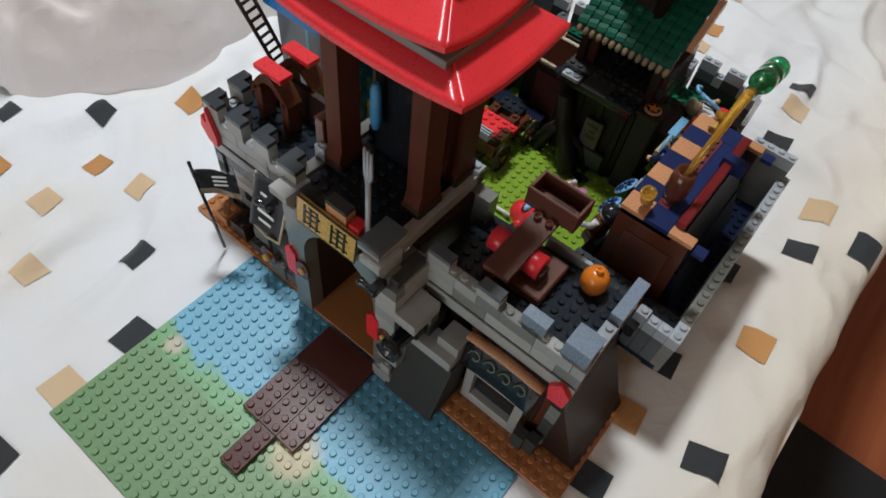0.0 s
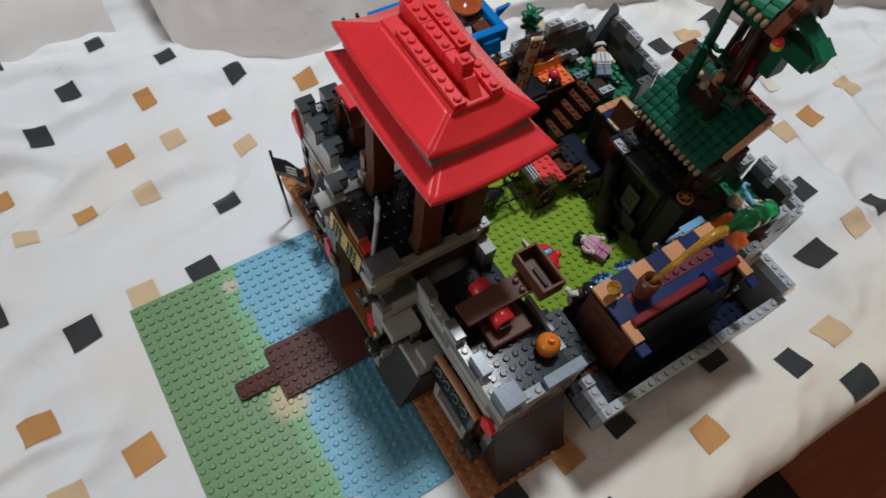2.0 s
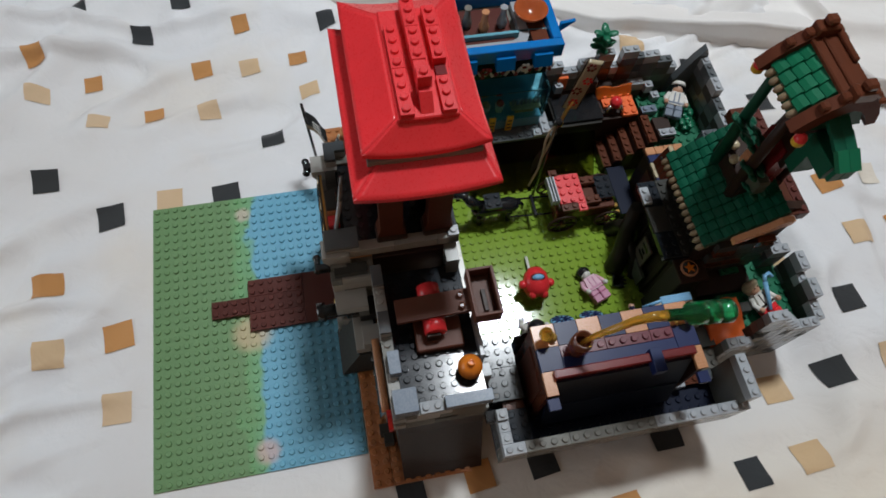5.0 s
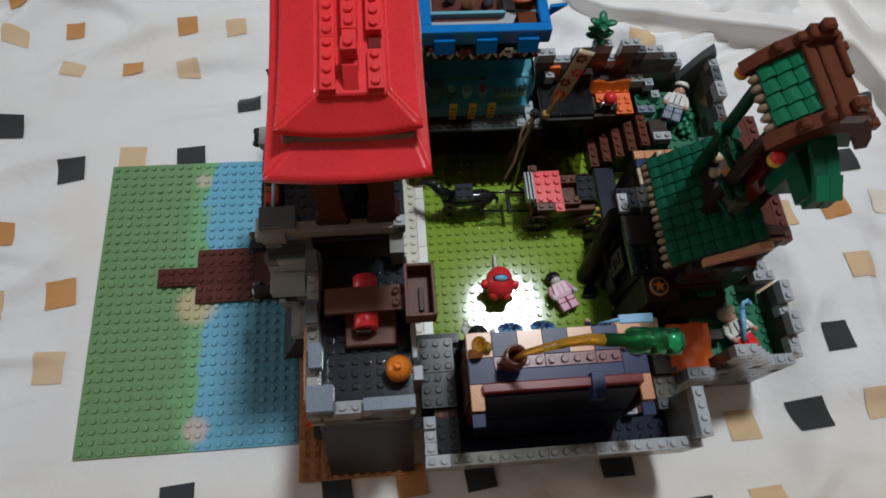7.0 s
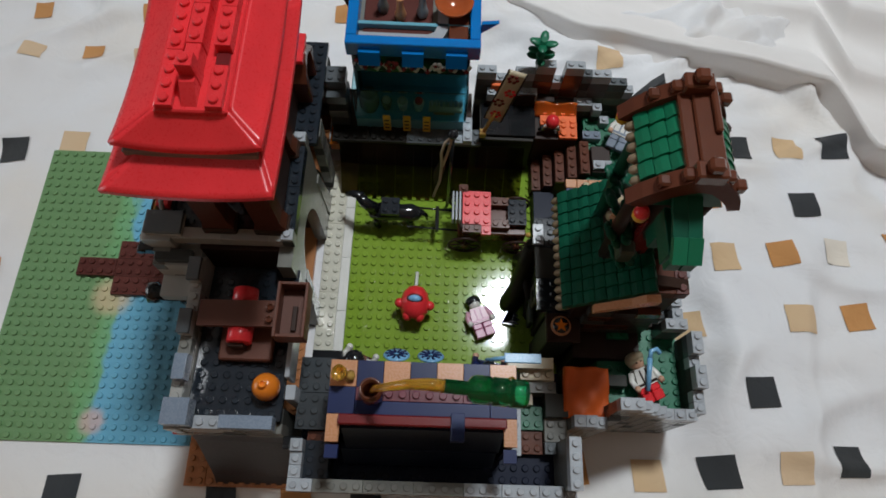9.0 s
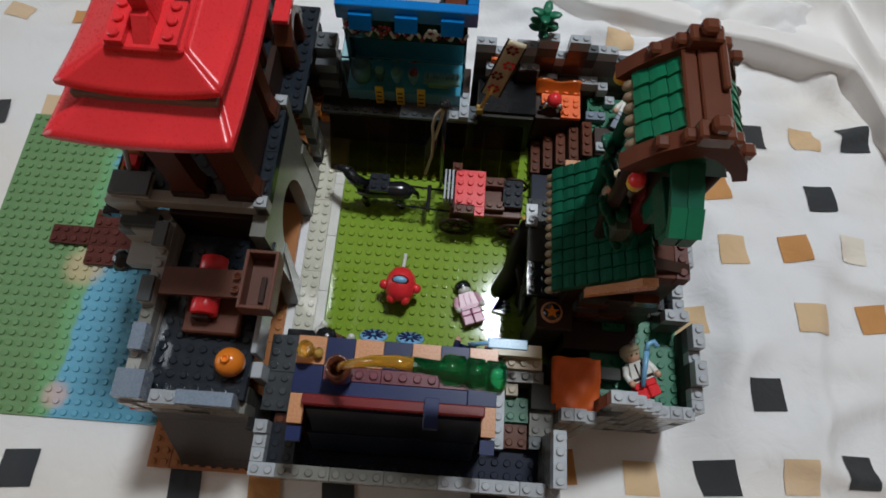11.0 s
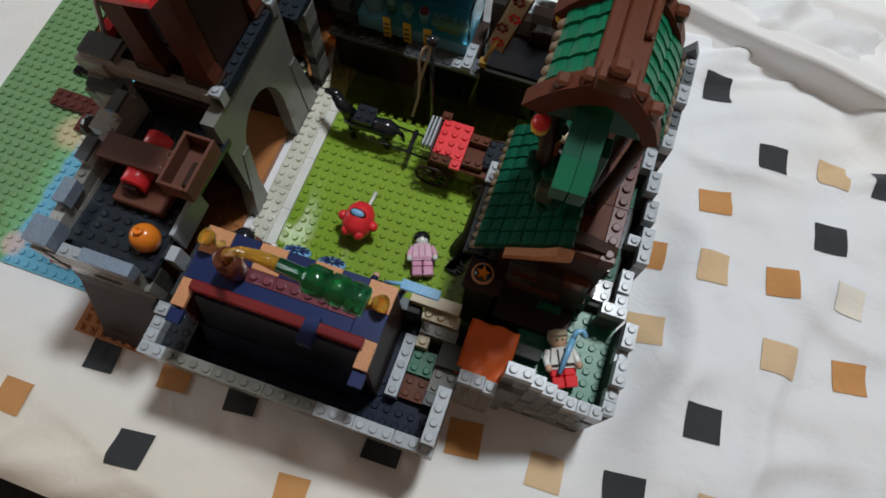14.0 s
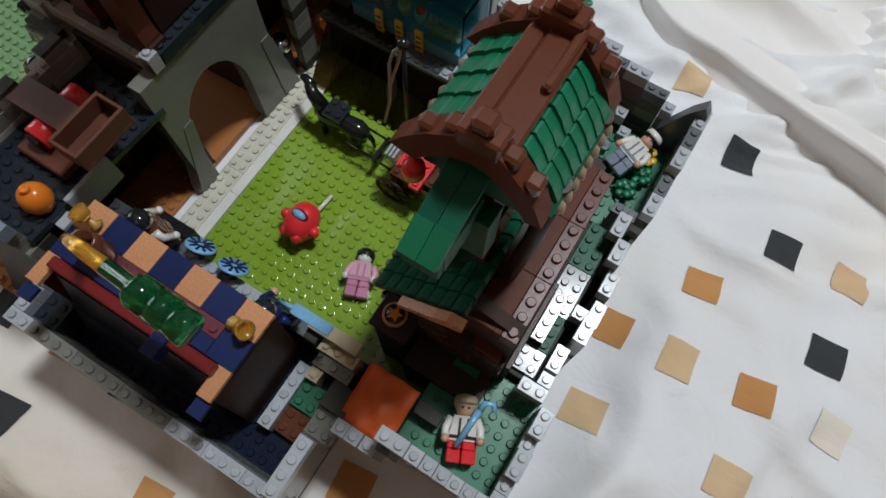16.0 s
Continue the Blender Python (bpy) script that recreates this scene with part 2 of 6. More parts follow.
def wood(name, c0, c1, scale, rough):
    m, n, l, b = nodes_of(name)
    tex = n.new("ShaderNodeTexCoord")
    mp = n.new("ShaderNodeMapping")
    mp.inputs["Scale"].default_value = (scale, scale * 9, scale)
    l.new(tex.outputs["Object"], mp.inputs["Vector"])
    no = n.new("ShaderNodeTexNoise")
    no.inputs["Scale"].default_value = 1.0
    no.inputs["Detail"].default_value = 6
    no.inputs["Distortion"].default_value = 1.2
    l.new(mp.outputs[0], no.inputs["Vector"])
    ramp = n.new("ShaderNodeValToRGB")
    ramp.color_ramp.elements[0].position, ramp.color_ramp.elements[0].color = 0.3, (*c0, 1)
    ramp.color_ramp.elements[1].position, ramp.color_ramp.elements[1].color = 0.7, (*c1, 1)
    l.new(no.outputs[0], ramp.inputs[0])
    l.new(ramp.outputs[0], b.inputs["Base Color"])
    b.inputs["Roughness"].default_value = rough
    return m


FLOORWOOD = wood("red_brown_floor_wood", (0.30, 0.075, 0.03), (0.42, 0.125, 0.05), 3.0, 0.35)
RUG = cloth("black_rug_cloth", (0.012, 0.012, 0.013), 1200)
# colour of the unseen south wall, set for its warm bounce
WARMBOUNCE = cloth("warm_bounce_paint", (0.31, 0.165, 0.075), 600, (0.98, 0.97, 0.96))
CEILING = cloth("white_ceiling_paint", (0.80, 0.80, 0.79), 600, (0.99, 0.99, 0.985))
PAINT = cloth("matt_wall_paint", (0.36, 0.32, 0.28), 600, (0.98, 0.97, 0.96))


# ---- mesh tools (all sizes below in studs) ----
class Shape:
    def __init__(self):
        self.v, self.f, self.m, self.s = [], [], [], []

    def add(self, vs, fs, mi=0, smooth=False):
        o = len(self.v)
        self.v += [tuple(p) for p in vs]
        self.f += [[i + o for i in f] for f in fs]
        self.m += [mi] * len(fs)
        self.s += [smooth] * len(fs)
        return self

    def box(self, x0, x1, y0, y1, z0, z1, c=0.05, mi=0):
        """A box with chamfered edges."""
        c = min(c, (x1 - x0) * 0.4, (y1 - y0) * 0.4, (z1 - z0) * 0.4)
        xs, ys, zs = ((x0, x0 + c, x1 - c, x1), (y0, y0 + c, y1 - c, y1), (z0, z0 + c, z1 - c, z1))
        vs, ix = [], {}

        def at(i, j, k):
            if (i, j, k) not in ix:
                ix[i, j, k] = len(vs)
                vs.append((xs[i], ys[j], zs[k]))
            return ix[i, j, k]
        fs = []
        for e in (0, 3):
            fs.append([at(e, 1, 1), at(e, 2, 1), at(e, 2, 2), at(e, 1, 2)])
            fs.append([at(1, e, 1), at(2, e, 1), at(2, e, 2), at(1, e, 2)])
            fs.append([at(1, 1, e), at(2, 1, e), at(2, 2, e), at(1, 2, e)])
        for a, ai in ((0, 1), (3, 2)):
            for d, di in ((0, 1), (3, 2)):
                fs.append([at(a, di, 1), at(a, di, 2), at(ai, d, 2), at(ai, d, 1)])
                fs.append([at(a, 1, di), at(a, 2, di), at(ai, 2, d), at(ai, 1, d)])
                fs.append([at(1, a, di), at(2, a, di), at(2, ai, d), at(1, ai, d)])
                for g, gi in ((0, 1), (3, 2)):
                    fs.append([at(a, di, gi), at(ai, d, gi), at(ai, di, g)])
        return self.add(vs, fs, mi)

    def spin(self, profile, at=(0, 0, 0), n=16, mi=0, axis="z", smooth=True, squash=(1, 1)):
        """A turned form: profile of (radius, height) round an axis."""
        vs, fs, k = [], [], len(profile)
        for i in range(n):
            a = 2 * math.pi * i / n
            for r, h in profile:
                p = (r * math.cos(a) * squash[0], r * math.sin(a) * squash[1], h)
                p = p if axis == "z" else ((p[2], p[0], p[1]) if axis == "x" else (p[0], p[2], p[1]))
                vs.append((p[0] + at[0], p[1] + at[1], p[2] + at[2]))
        for i in range(n):
            j = (i + 1) % n
            for q in range(k - 1):
                fs.append([i * k + q, j * k + q, j * k + q + 1, i * k + q + 1])
        self.add(vs, fs, mi, smooth)
        caps = [[i * k for i in range(n)][::-1], [i * k + k - 1 for i in range(n)]]
        o = len(self.v) - len(vs)
        for q, f in zip((0, k - 1), caps):
            if profile[q][0] > 1e-6:
                self.f.append([i + o for i in f])
                self.m.append(mi)
                self.s.append(False)
        return self

    def stud(self, x, y, z, r=0.3, h=0.21, n=10, mi=0):
        return self.spin([(r, -0.01), (r, h - 0.05), (r - 0.05, h)], (x, y, z), n, mi, smooth=False)

    def studs(self, x0, x1, y0, y1, z, mi=0, n=10):
        for i in range(round(x1 - x0)):
            for j in range(round(y1 - y0)):
                self.stud(x0 + 0.5 + i, y0 + 0.5 + j, z, n=n, mi=mi)
        return self

    def ball(self, at, r, mi=0, n=14, squash=(1, 1, 1)):
        prof = [(max(1e-7, r * math.sin(math.pi * i / 9)), -r * math.cos(math.pi * i / 9) * squash[2]) for i in range(10)]
        return self.spin(prof, at, n, mi, squash=squash[:2])

    def prism(self, poly, a, b, axis="y", mi=0, smooth=False):
        """A flat outline drawn out from a to b along an axis; the outline lies in the two other axes."""
        def p3(u, w, d):
            return {"y": (u, d, w), "x": (d, u, w), "z": (u, w, d)}[axis]
        n = len(poly)
        vs = [p3(u, w, a) for u, w in poly] + [p3(u, w, b) for u, w in poly]
        fs = [list(range(n))[::-1], list(range(n, 2 * n))]
        self.add(vs, fs, mi)
        o = len(self.v) - 2 * n
        for i in range(n):
            j = (i + 1) % n
            self.f.append([o + i, o + j, o + n + j, o + n + i])
            self.m.append(mi)
            self.s.append(smooth)
        return self

    def tube(self, pts, r, mi=0, n=8, r1=None):
        """A round rod along points, from radius r to r1."""
        pts = [Vector(p) for p in pts]
        r1 = r if r1 is None else r1
        vs, k = [], len(pts)
        for i, p in enumerate(pts):
            d = (pts[min(i + 1, k - 1)] - pts[max(i - 1, 0)]).normalized()
            u = d.orthogonal().normalized() if i == 0 else (u - d * u.dot(d)).normalized()
            w = d.cross(u)
            rad = r + (r1 - r) * i / max(1, k - 1)
            vs += [p + (u * math.cos(2 * math.pi * q / n) + w * math.sin(2 * math.pi * q / n)) * rad for q in range(n)]
        fs = [[i * n + q, i * n + (q + 1) % n, (i + 1) * n + (q + 1) % n, (i + 1) * n + q] for i in range(k - 1) for q in range(n)]
        self.add(vs, fs, mi, True)
        o = len(self.v) - len(vs)
        for f in (list(range(n))[::-1], [(k - 1) * n + q for q in range(n)]):
            self.f.append([o + i for i in f])
            self.m.append(mi)
            self.s.append(False)
        return self

    def sheet(self, fn, nu, nv, thick=0.0, mi=0, smooth=True):
        """A curved sheet from fn(u, v), u and v from 0 to 1; thick: its depth downwards."""
        top = [Vector(fn(i / nu, j / nv)) for i in range(nu + 1) for j in range(nv + 1)]
        w = nv + 1
        fs = [[i * w + j, (i + 1) * w + j, (i + 1) * w + j + 1, i * w + j + 1] for i in range(nu) for j in range(nv)]
        if not thick:
            return self.add(top, fs, mi, smooth)
        N = len(top)
        vs = top + [p - Vector((0, 0, thick)) for p in top]
        self.add(vs, fs + [[N + q for q in f[::-1]] for f in fs], mi, smooth)
        o = len(self.v) - 2 * N
        rim = [j for j in range(w)] + [i * w + nv for i in range(1, nu + 1)] + [nu * w + j for j in range(nv - 1, -1, -1)] + [i * w for i in range(nu - 1, 0, -1)]
        for a, b in zip(rim, rim[1:] + rim[:1]):
            self.f.append([o + a, o + b, o + N + b, o + N + a])
            self.m.append(mi)
            self.s.append(False)
        return self

    def turn(self, m):
        self.v = [tuple(m @ Vector(p)) for p in self.v]
        return self

    def mesh(self, name, mats, base=(0, 0, 0)):
        me = bpy.data.meshes.new(name)
        me.from_pydata([((x - base[0]) * U, (y - base[1]) * U, (z - base[2]) * U) for x, y, z in self.v], [], self.f)
        for mt in (mats if isinstance(mats, (list, tuple)) else [mats]):
            me.materials.append(mt)
        me.polygons.foreach_set("material_index", self.m)
        me.polygons.foreach_set("use_smooth", self.s)
        bm = bmesh.new()
        bm.from_mesh(me)
        bmesh.ops.recalc_face_normals(bm, faces=bm.faces)
        bm.to_mesh(me)
        bm.free()
        return me


BASES = {}


def thing(name, x, y, z, label, category, group="", kind=""):
    """An empty at a thing's base, under which its parts go."""
    ob = new(name)
    ob.empty_display_size = 0.01
    ob.location = (x * U, y * U, z * U)
    BASES[ob] = (x, y, z)
    return tagged(ob, label, category, group, kind)


def part(name, shape, material, parent, label=""):
    base = BASES[parent]
    ob = new(name, shape.mesh(name, material, base))
    ob.parent = parent
    BASES[ob] = base
    if label:
        tagged(ob, label)
    return ob


def solo(name, shape, material, label, category, group="", kind="", base=(0, 0, 0)):
    """A thing that is one mesh."""
    ob = new(name, shape.mesh(name, material, base))
    ob.location = [v * U for v in base]
    BASES[ob] = base
    return tagged(ob, label, category, group, kind)


BRICKS = {}


def brick(parent, x, y, z, nx, ny, plates, material, top=True, name="brick"):
    """A toy brick of nx by ny studs and so many plates (0.4 stud) high; alike ones share their mesh."""
    key = (nx, ny, plates, material.name, top)
    if key not in BRICKS:
        s = Shape().box(0.012, nx - 0.012, 0.012, ny - 0.012, 0.006, plates * 0.4 - 0.004, 0.03)
        if top:
            s.studs(0, round(nx), 0, round(ny), plates * 0.4)
        BRICKS[key] = s.mesh(name, material)
    ob = new(name, BRICKS[key])
    b = BASES[parent]
    ob.parent = parent
    ob.location = ((x - b[0]) * U, (y - b[1]) * U, (z - b[2]) * U)
    BASES[ob] = b
    return ob


def bond(parent, x, y, z, length, axis, courses, mats, deep=1, caps=True, name="brick", hi=3):
    """A wall in running bond along x or y; bricks 2 to 4 long, three plates high."""
    for c in range(courses):
        at, first = 0, True
        while at < length - 0.01:
            n = min(random.choice((2, 3, 4)) if not (first and c % 2) else 1, length - at)
            first = False
            nx, ny = (n, deep) if axis == "x" else (deep, n)
            brick(parent, x + (at if axis == "x" else 0), y + (at if axis == "y" else 0), z + c * 0.4 * hi, nx, ny, hi, random.choice(mats), caps and c == courses - 1, name)
            at += n


# ---- setting: bedroom and bed ----
def room():
    x0, x1, y0, y1, z0, z1 = -190, 280, -84, 260, -62, 250
    solo("floor", Shape().box(x0, x1, y0, y1, z0 - 6, z0, 0.1), FLOORWOOD, "polished red-brown wooden floor beside the bed", "floor", kind="structure")
    solo("ceiling", Shape().box(x0, x1, y0, y1, z1, z1 + 6, 0.1), CEILING, "plain white painted ceiling", "ceiling", kind="structure")
    w = Shape()
    for a in ((y0, -40, z0 - 6, z1 + 6), (80, y1, z0 - 6, z1 + 6), (-40, 80, z0 - 6, 9), (-40, 80, 111, z1 + 6)):
        w.box(x0 - 8, x0, *a, 0.1)
    solo("wall_west", w, PAINT, "pale painted bedroom wall with a window", "wall", kind="structure")
    # unseen window built round the added west fill light
    win = thing("window_1", x0, 20, 9, "unseen white-framed window with a drawn curtain, added round the west fill light", "window", kind="structure")
    part("window_frame", Shape().box(x0 - 6, x0 - 3, -40, -37, 9, 111).box(x0 - 6, x0 - 3, 77, 80, 9, 111).box(x0 - 6, x0 - 3, -37, 77, 9, 12).box(x0 - 6, x0 - 3, -37, 77, 108, 111).box(x0 - 6, x0 - 3, 18.5, 21.5, 12, 108), IVORY, win)
    part("window_sill", Shape().box(x0 - 3, x0 + 4, -43, 83, 6.5, 8.9), IVORY, win)
    part("curtain", Shape().sheet(lambda u, v: (x0 - 2.0 + 0.8 * math.sin(u * 70), -39.5 + 119 * u, 9.5 + 101 * v), 140, 2), DUVET, win)
    # the unseen south wall is brown and close to throw warm fill back
    for nm, a in (("wall_north", (x0, x1, y1, y1 + 8)), ("wall_south", (x0, x1, y0 - 8, y0)), ("wall_east", (x1, x1 + 8, y0, y1))):
        solo(nm, Shape().box(*a, z0 - 6, z1 + 6, 0.1), WARMBOUNCE if nm == "wall_south" else PAINT, "unseen brown wall that bounces warm light onto the near side" if nm == "wall_south" else "plain pale painted bedroom wall", "wall", kind="structure")
    lx, ly = LAMP[0] / U, LAMP[1] / U
    lz = LAMP[2] / U
    lamp = thing("pendant_lamp", lx, ly, z1, "hanging bedroom lamp with a wide metal shade", "lamp")
    part("cord", Shape().tube([(lx, ly, z1), (lx, ly, lz + 10)], 0.6), BLACK, lamp)
    part("shade", Shape().spin([(0.0001, lz + 9), (9.5, lz + 9), (20.4, lz - 1), (21, lz - 1), (20, lz + 3), (10, lz + 10), (0.0001, lz + 10)], (lx, ly, 0), 32), CHROME, lamp)
    part("ceiling_rose", Shape().spin([(5, z1 - 2.5), (5.5, z1 - 2), (5.5, z1 - 0.02)], (lx, ly, 0), 20), CHROME, lamp)
    solo("rug", Shape().box(-60, 88, -70, -20, -62, -60.8, 0.3), RUG, "thick black rug on the wooden floor", "rug")


CASTLE = ((-0.8, 23.0, -0.8, 32.8), (21.0, 33.0, -4.5, 41.0), (33.0, 67.5, 1.0, 41.0))


def soft_step(a, b, v):
    t = min(1, max(0, (v - a) / (b - a)))
    return t * t * (3 - 2 * t)


def sheet_height(x, y):
    """The rumpled sheet, flat under the toy and rolling over the mattress's edge."""
    near = min(math.hypot(max(x0 - x, 0, x - x1), max(y0 - y, 0, y - y1)) for x0, x1, y0, y1 in CASTLE)
    free = soft_step(0, 7, near)
    w = 0.9 * noise.noise(Vector((x * 0.035, y * 0.06, 1.3))) + 0.35 * noise.noise(Vector((x * 0.13, y * 0.10, 4.0)))
    ridge = 0.0
    for k, (f, g, q) in enumerate(((0.045, 0.11, 0.0), (0.085, 0.045, 0.4), (0.06, 0.07, -0.5))):
        px, py = x * math.cos(q) - y * math.sin(q), x * math.sin(q) + y * math.cos(q)
        n = noise.noise(Vector((px * f + 5 * k, py * g - 3 * k, 7.0 + k)))
        ridge += math.exp(-(n * 8.0) ** 2) * (0.8 - 0.2 * k)
    # narrow creases that fan out over the bed
    for k, (f, g, q, h) in enumerate(((0.05, 0.30, 0.25, 0.42), (0.06, 0.36, -0.35, 0.36), (0.045, 0.26, 1.1, 0.34))):
        px, py = x * math.cos(q) - y * math.sin(q), x * math.sin(q) + y * math.cos(q)
        n = noise.noise(Vector((px * f + 11 * k, py * g + 4 * k, 20.0 + k)))
        gate = max(0.0, noise.noise(Vector((x * 0.03, y * 0.03, 30.0 + k)))) * 2.0
        ridge += math.exp(-(n * 5.0) ** 2) * h * gate
    ridge *= 1.0 + 0.9 * soft_step(66, 74, x)
    far = soft_step(30, 60, y) * 0.7 + 0.5 + 0.5 * soft_step(5, -15, x)
    # the mattress sinks towards the pillows and swells towards the foot and the near edge
    u, v = min(1.35, max(-2.0, (x - 30) / 40)), min(1.3, max(-1.1, (y - 25) / 40))
    lie = -0.9 + 0.38 * u - 1.57 * v + 0.71 * u * u
    lie -= 2.0 * soft_step(32, 48, y) * soft_step(34, 18, x) * soft_step(-17, -5, x) * soft_step(76, 58, y)
    lie += 1.7 * math.exp(-((x - 75) / 6.5) ** 2) * soft_step(30, 14, y) - 1.7 * soft_step(79, 88, x) * (0.45 + 0.55 * soft_step(14, 28, y))
    z = free * (lie + w * 1.1 + ridge * 1.45 * far) - 0.04
    e = -13.5 - y - 1.2 * noise.noise(Vector((x * 0.06, 2.0, 0)))
    if e > 0:
        z -= 3.4 * (1 - math.sqrt(max(0, 1 - min(1, e / 3.4) ** 2)))
    return z


GX, GY = 0.675, 0.5  # mesh of the sheet, in studs


def on_sheet(x, y):
    """The height of the sheet's mesh at a place."""
    i, j = math.floor((x + 95) / GX), math.floor((y + 16.9) / GY)
    x0, y0 = -95 + i * GX, -16.9 + j * GY
    u, v = (x - x0) / GX, (y - y0) / GY
    h = [sheet_height(x0 + a * GX, y0 + b * GY) for a in (0, 1) for b in (0, 1)]
    return (h[0] * (1 - u) + h[2] * u) * (1 - v) + (h[1] * (1 - u) + h[3] * u) * v


def bed():
    b = thing("bed", 30, 60, -62, "bed with a cream sheet printed with black, ochre and tan squares", "bed")
    s = Shape()
    ny, nx = 320, 400
    s.sheet(lambda u, v: (-95 + 270 * u, -16.9 + 160 * v, sheet_height(-95 + 270 * u, -16.9 + 160 * v)), nx, ny)
    s.sheet(lambda u, v: (-95 + 270 * u, -16.9 - 0.4 * math.sin(v * 3), sheet_height(-95 + 270 * u, -16.9) - 34 * v), nx, 8)
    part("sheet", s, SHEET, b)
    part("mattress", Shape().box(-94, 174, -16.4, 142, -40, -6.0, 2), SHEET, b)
    part("bed_base", Shape().box(-94, 174, -16, 142, -62, -40, 0.5), DBROWN, b, "dark wooden bed base")
    # the print: squares in loose rows, pulled out of true by the creases
    places = {
        'b': ((-17.2, 9), (-12.7, 38.4), (-10.3, 66.5), (-5, 32.2), (-4.5, 75.8), (-2.3, 62), (2.9, 68.1), (8.5, 32.9), (8.5, 75.7), (10.1, -4.5), (14.3, 41.8), (16.1, 67.3), (23.4, 60.8), (24.8, -4.7), (31.7, -11.1), (38.4, -4), (51.7, -3.8), (59, -9.2), (63.5, -14.5), (71.7, -1), (72.7, 43), (76.6, 6.5), (79.3, 35.4), (84.5, 0.3), (85.8, 28.2), (91.3, 36.5),),
        'o': ((-15.4, 58.7), (-11.3, 24.1), (-8.8, 54.8), (-3.7, 17), (-0.9, 48.5), (5.6, 55.1), (11.3, 62.1), (18.7, 55.1), (19.8, -10.5), (31.3, 55), (31.8, -4.2), (45.7, -10.1), (58, -1), (69.4, 21.2), (74.5, 28.6), (81.4, 21.5), (88.7, 14.9), (95.6, 23.4),),
        't': ((-14.9, 52.5), (-10.5, 15.9), (-7.1, 46.8), (-3.6, 9.1), (1.9, 33.1), (6.4, 47.5), (12.1, 54.1), (19.8, 49), (65.3, 48.5), (65.4, -1.4), (65.5, -8.8), (70.6, 13.6), (75, 20.8), (78.6, -0.5), (82, 14.2), (85.9, 36.3), (97.1, 15.9), (102.1, 23.4),),
        'f': ((88.1, 22.3),),
    }
    for ch, spots in places.items():
        for x, y in spots:
            a = 0.06 + random.uniform(-0.08, 0.08)
            fold = 1.5 - 0.3 * soft_step(34, 50, y) * soft_step(40, 25, x)  # folds of the far side take up some of the cloth
            hw, hh = fold + random.uniform(-0.1, 0.12), fold + random.uniform(-0.1, 0.12)

            def print_at(u, v):
                p, q = (2 * u - 1) * hw, (2 * v - 1) * hh
                px, py = x + p * math.cos(a) - q * math.sin(a), y + p * math.sin(a) + q * math.cos(a)
                return px, py, on_sheet(px, py) + 0.12
            part("printed_square", Shape().sheet(print_at, 12, 12), PRINT[ch], b)


def crumple(fn, nu, nv, amp, freq, seed):
    def g(u, v):
        x, y, z = fn(u, v)
        p = Vector((x * freq, y * freq, z * freq + seed))
        n1 = noise.noise(p)
        n2 = noise.noise(p * 2.3)
        k = soft_step(0.0, 0.12, v)
        z += k * (amp * (1 - abs(n1) * 2.2) + amp * 0.4 * (1 - abs(n2) * 2)) - 1.2 * (1 - soft_step(0.0, 0.02, v))
        return x, y, z
    return Shape().sheet(g, nu, nv)


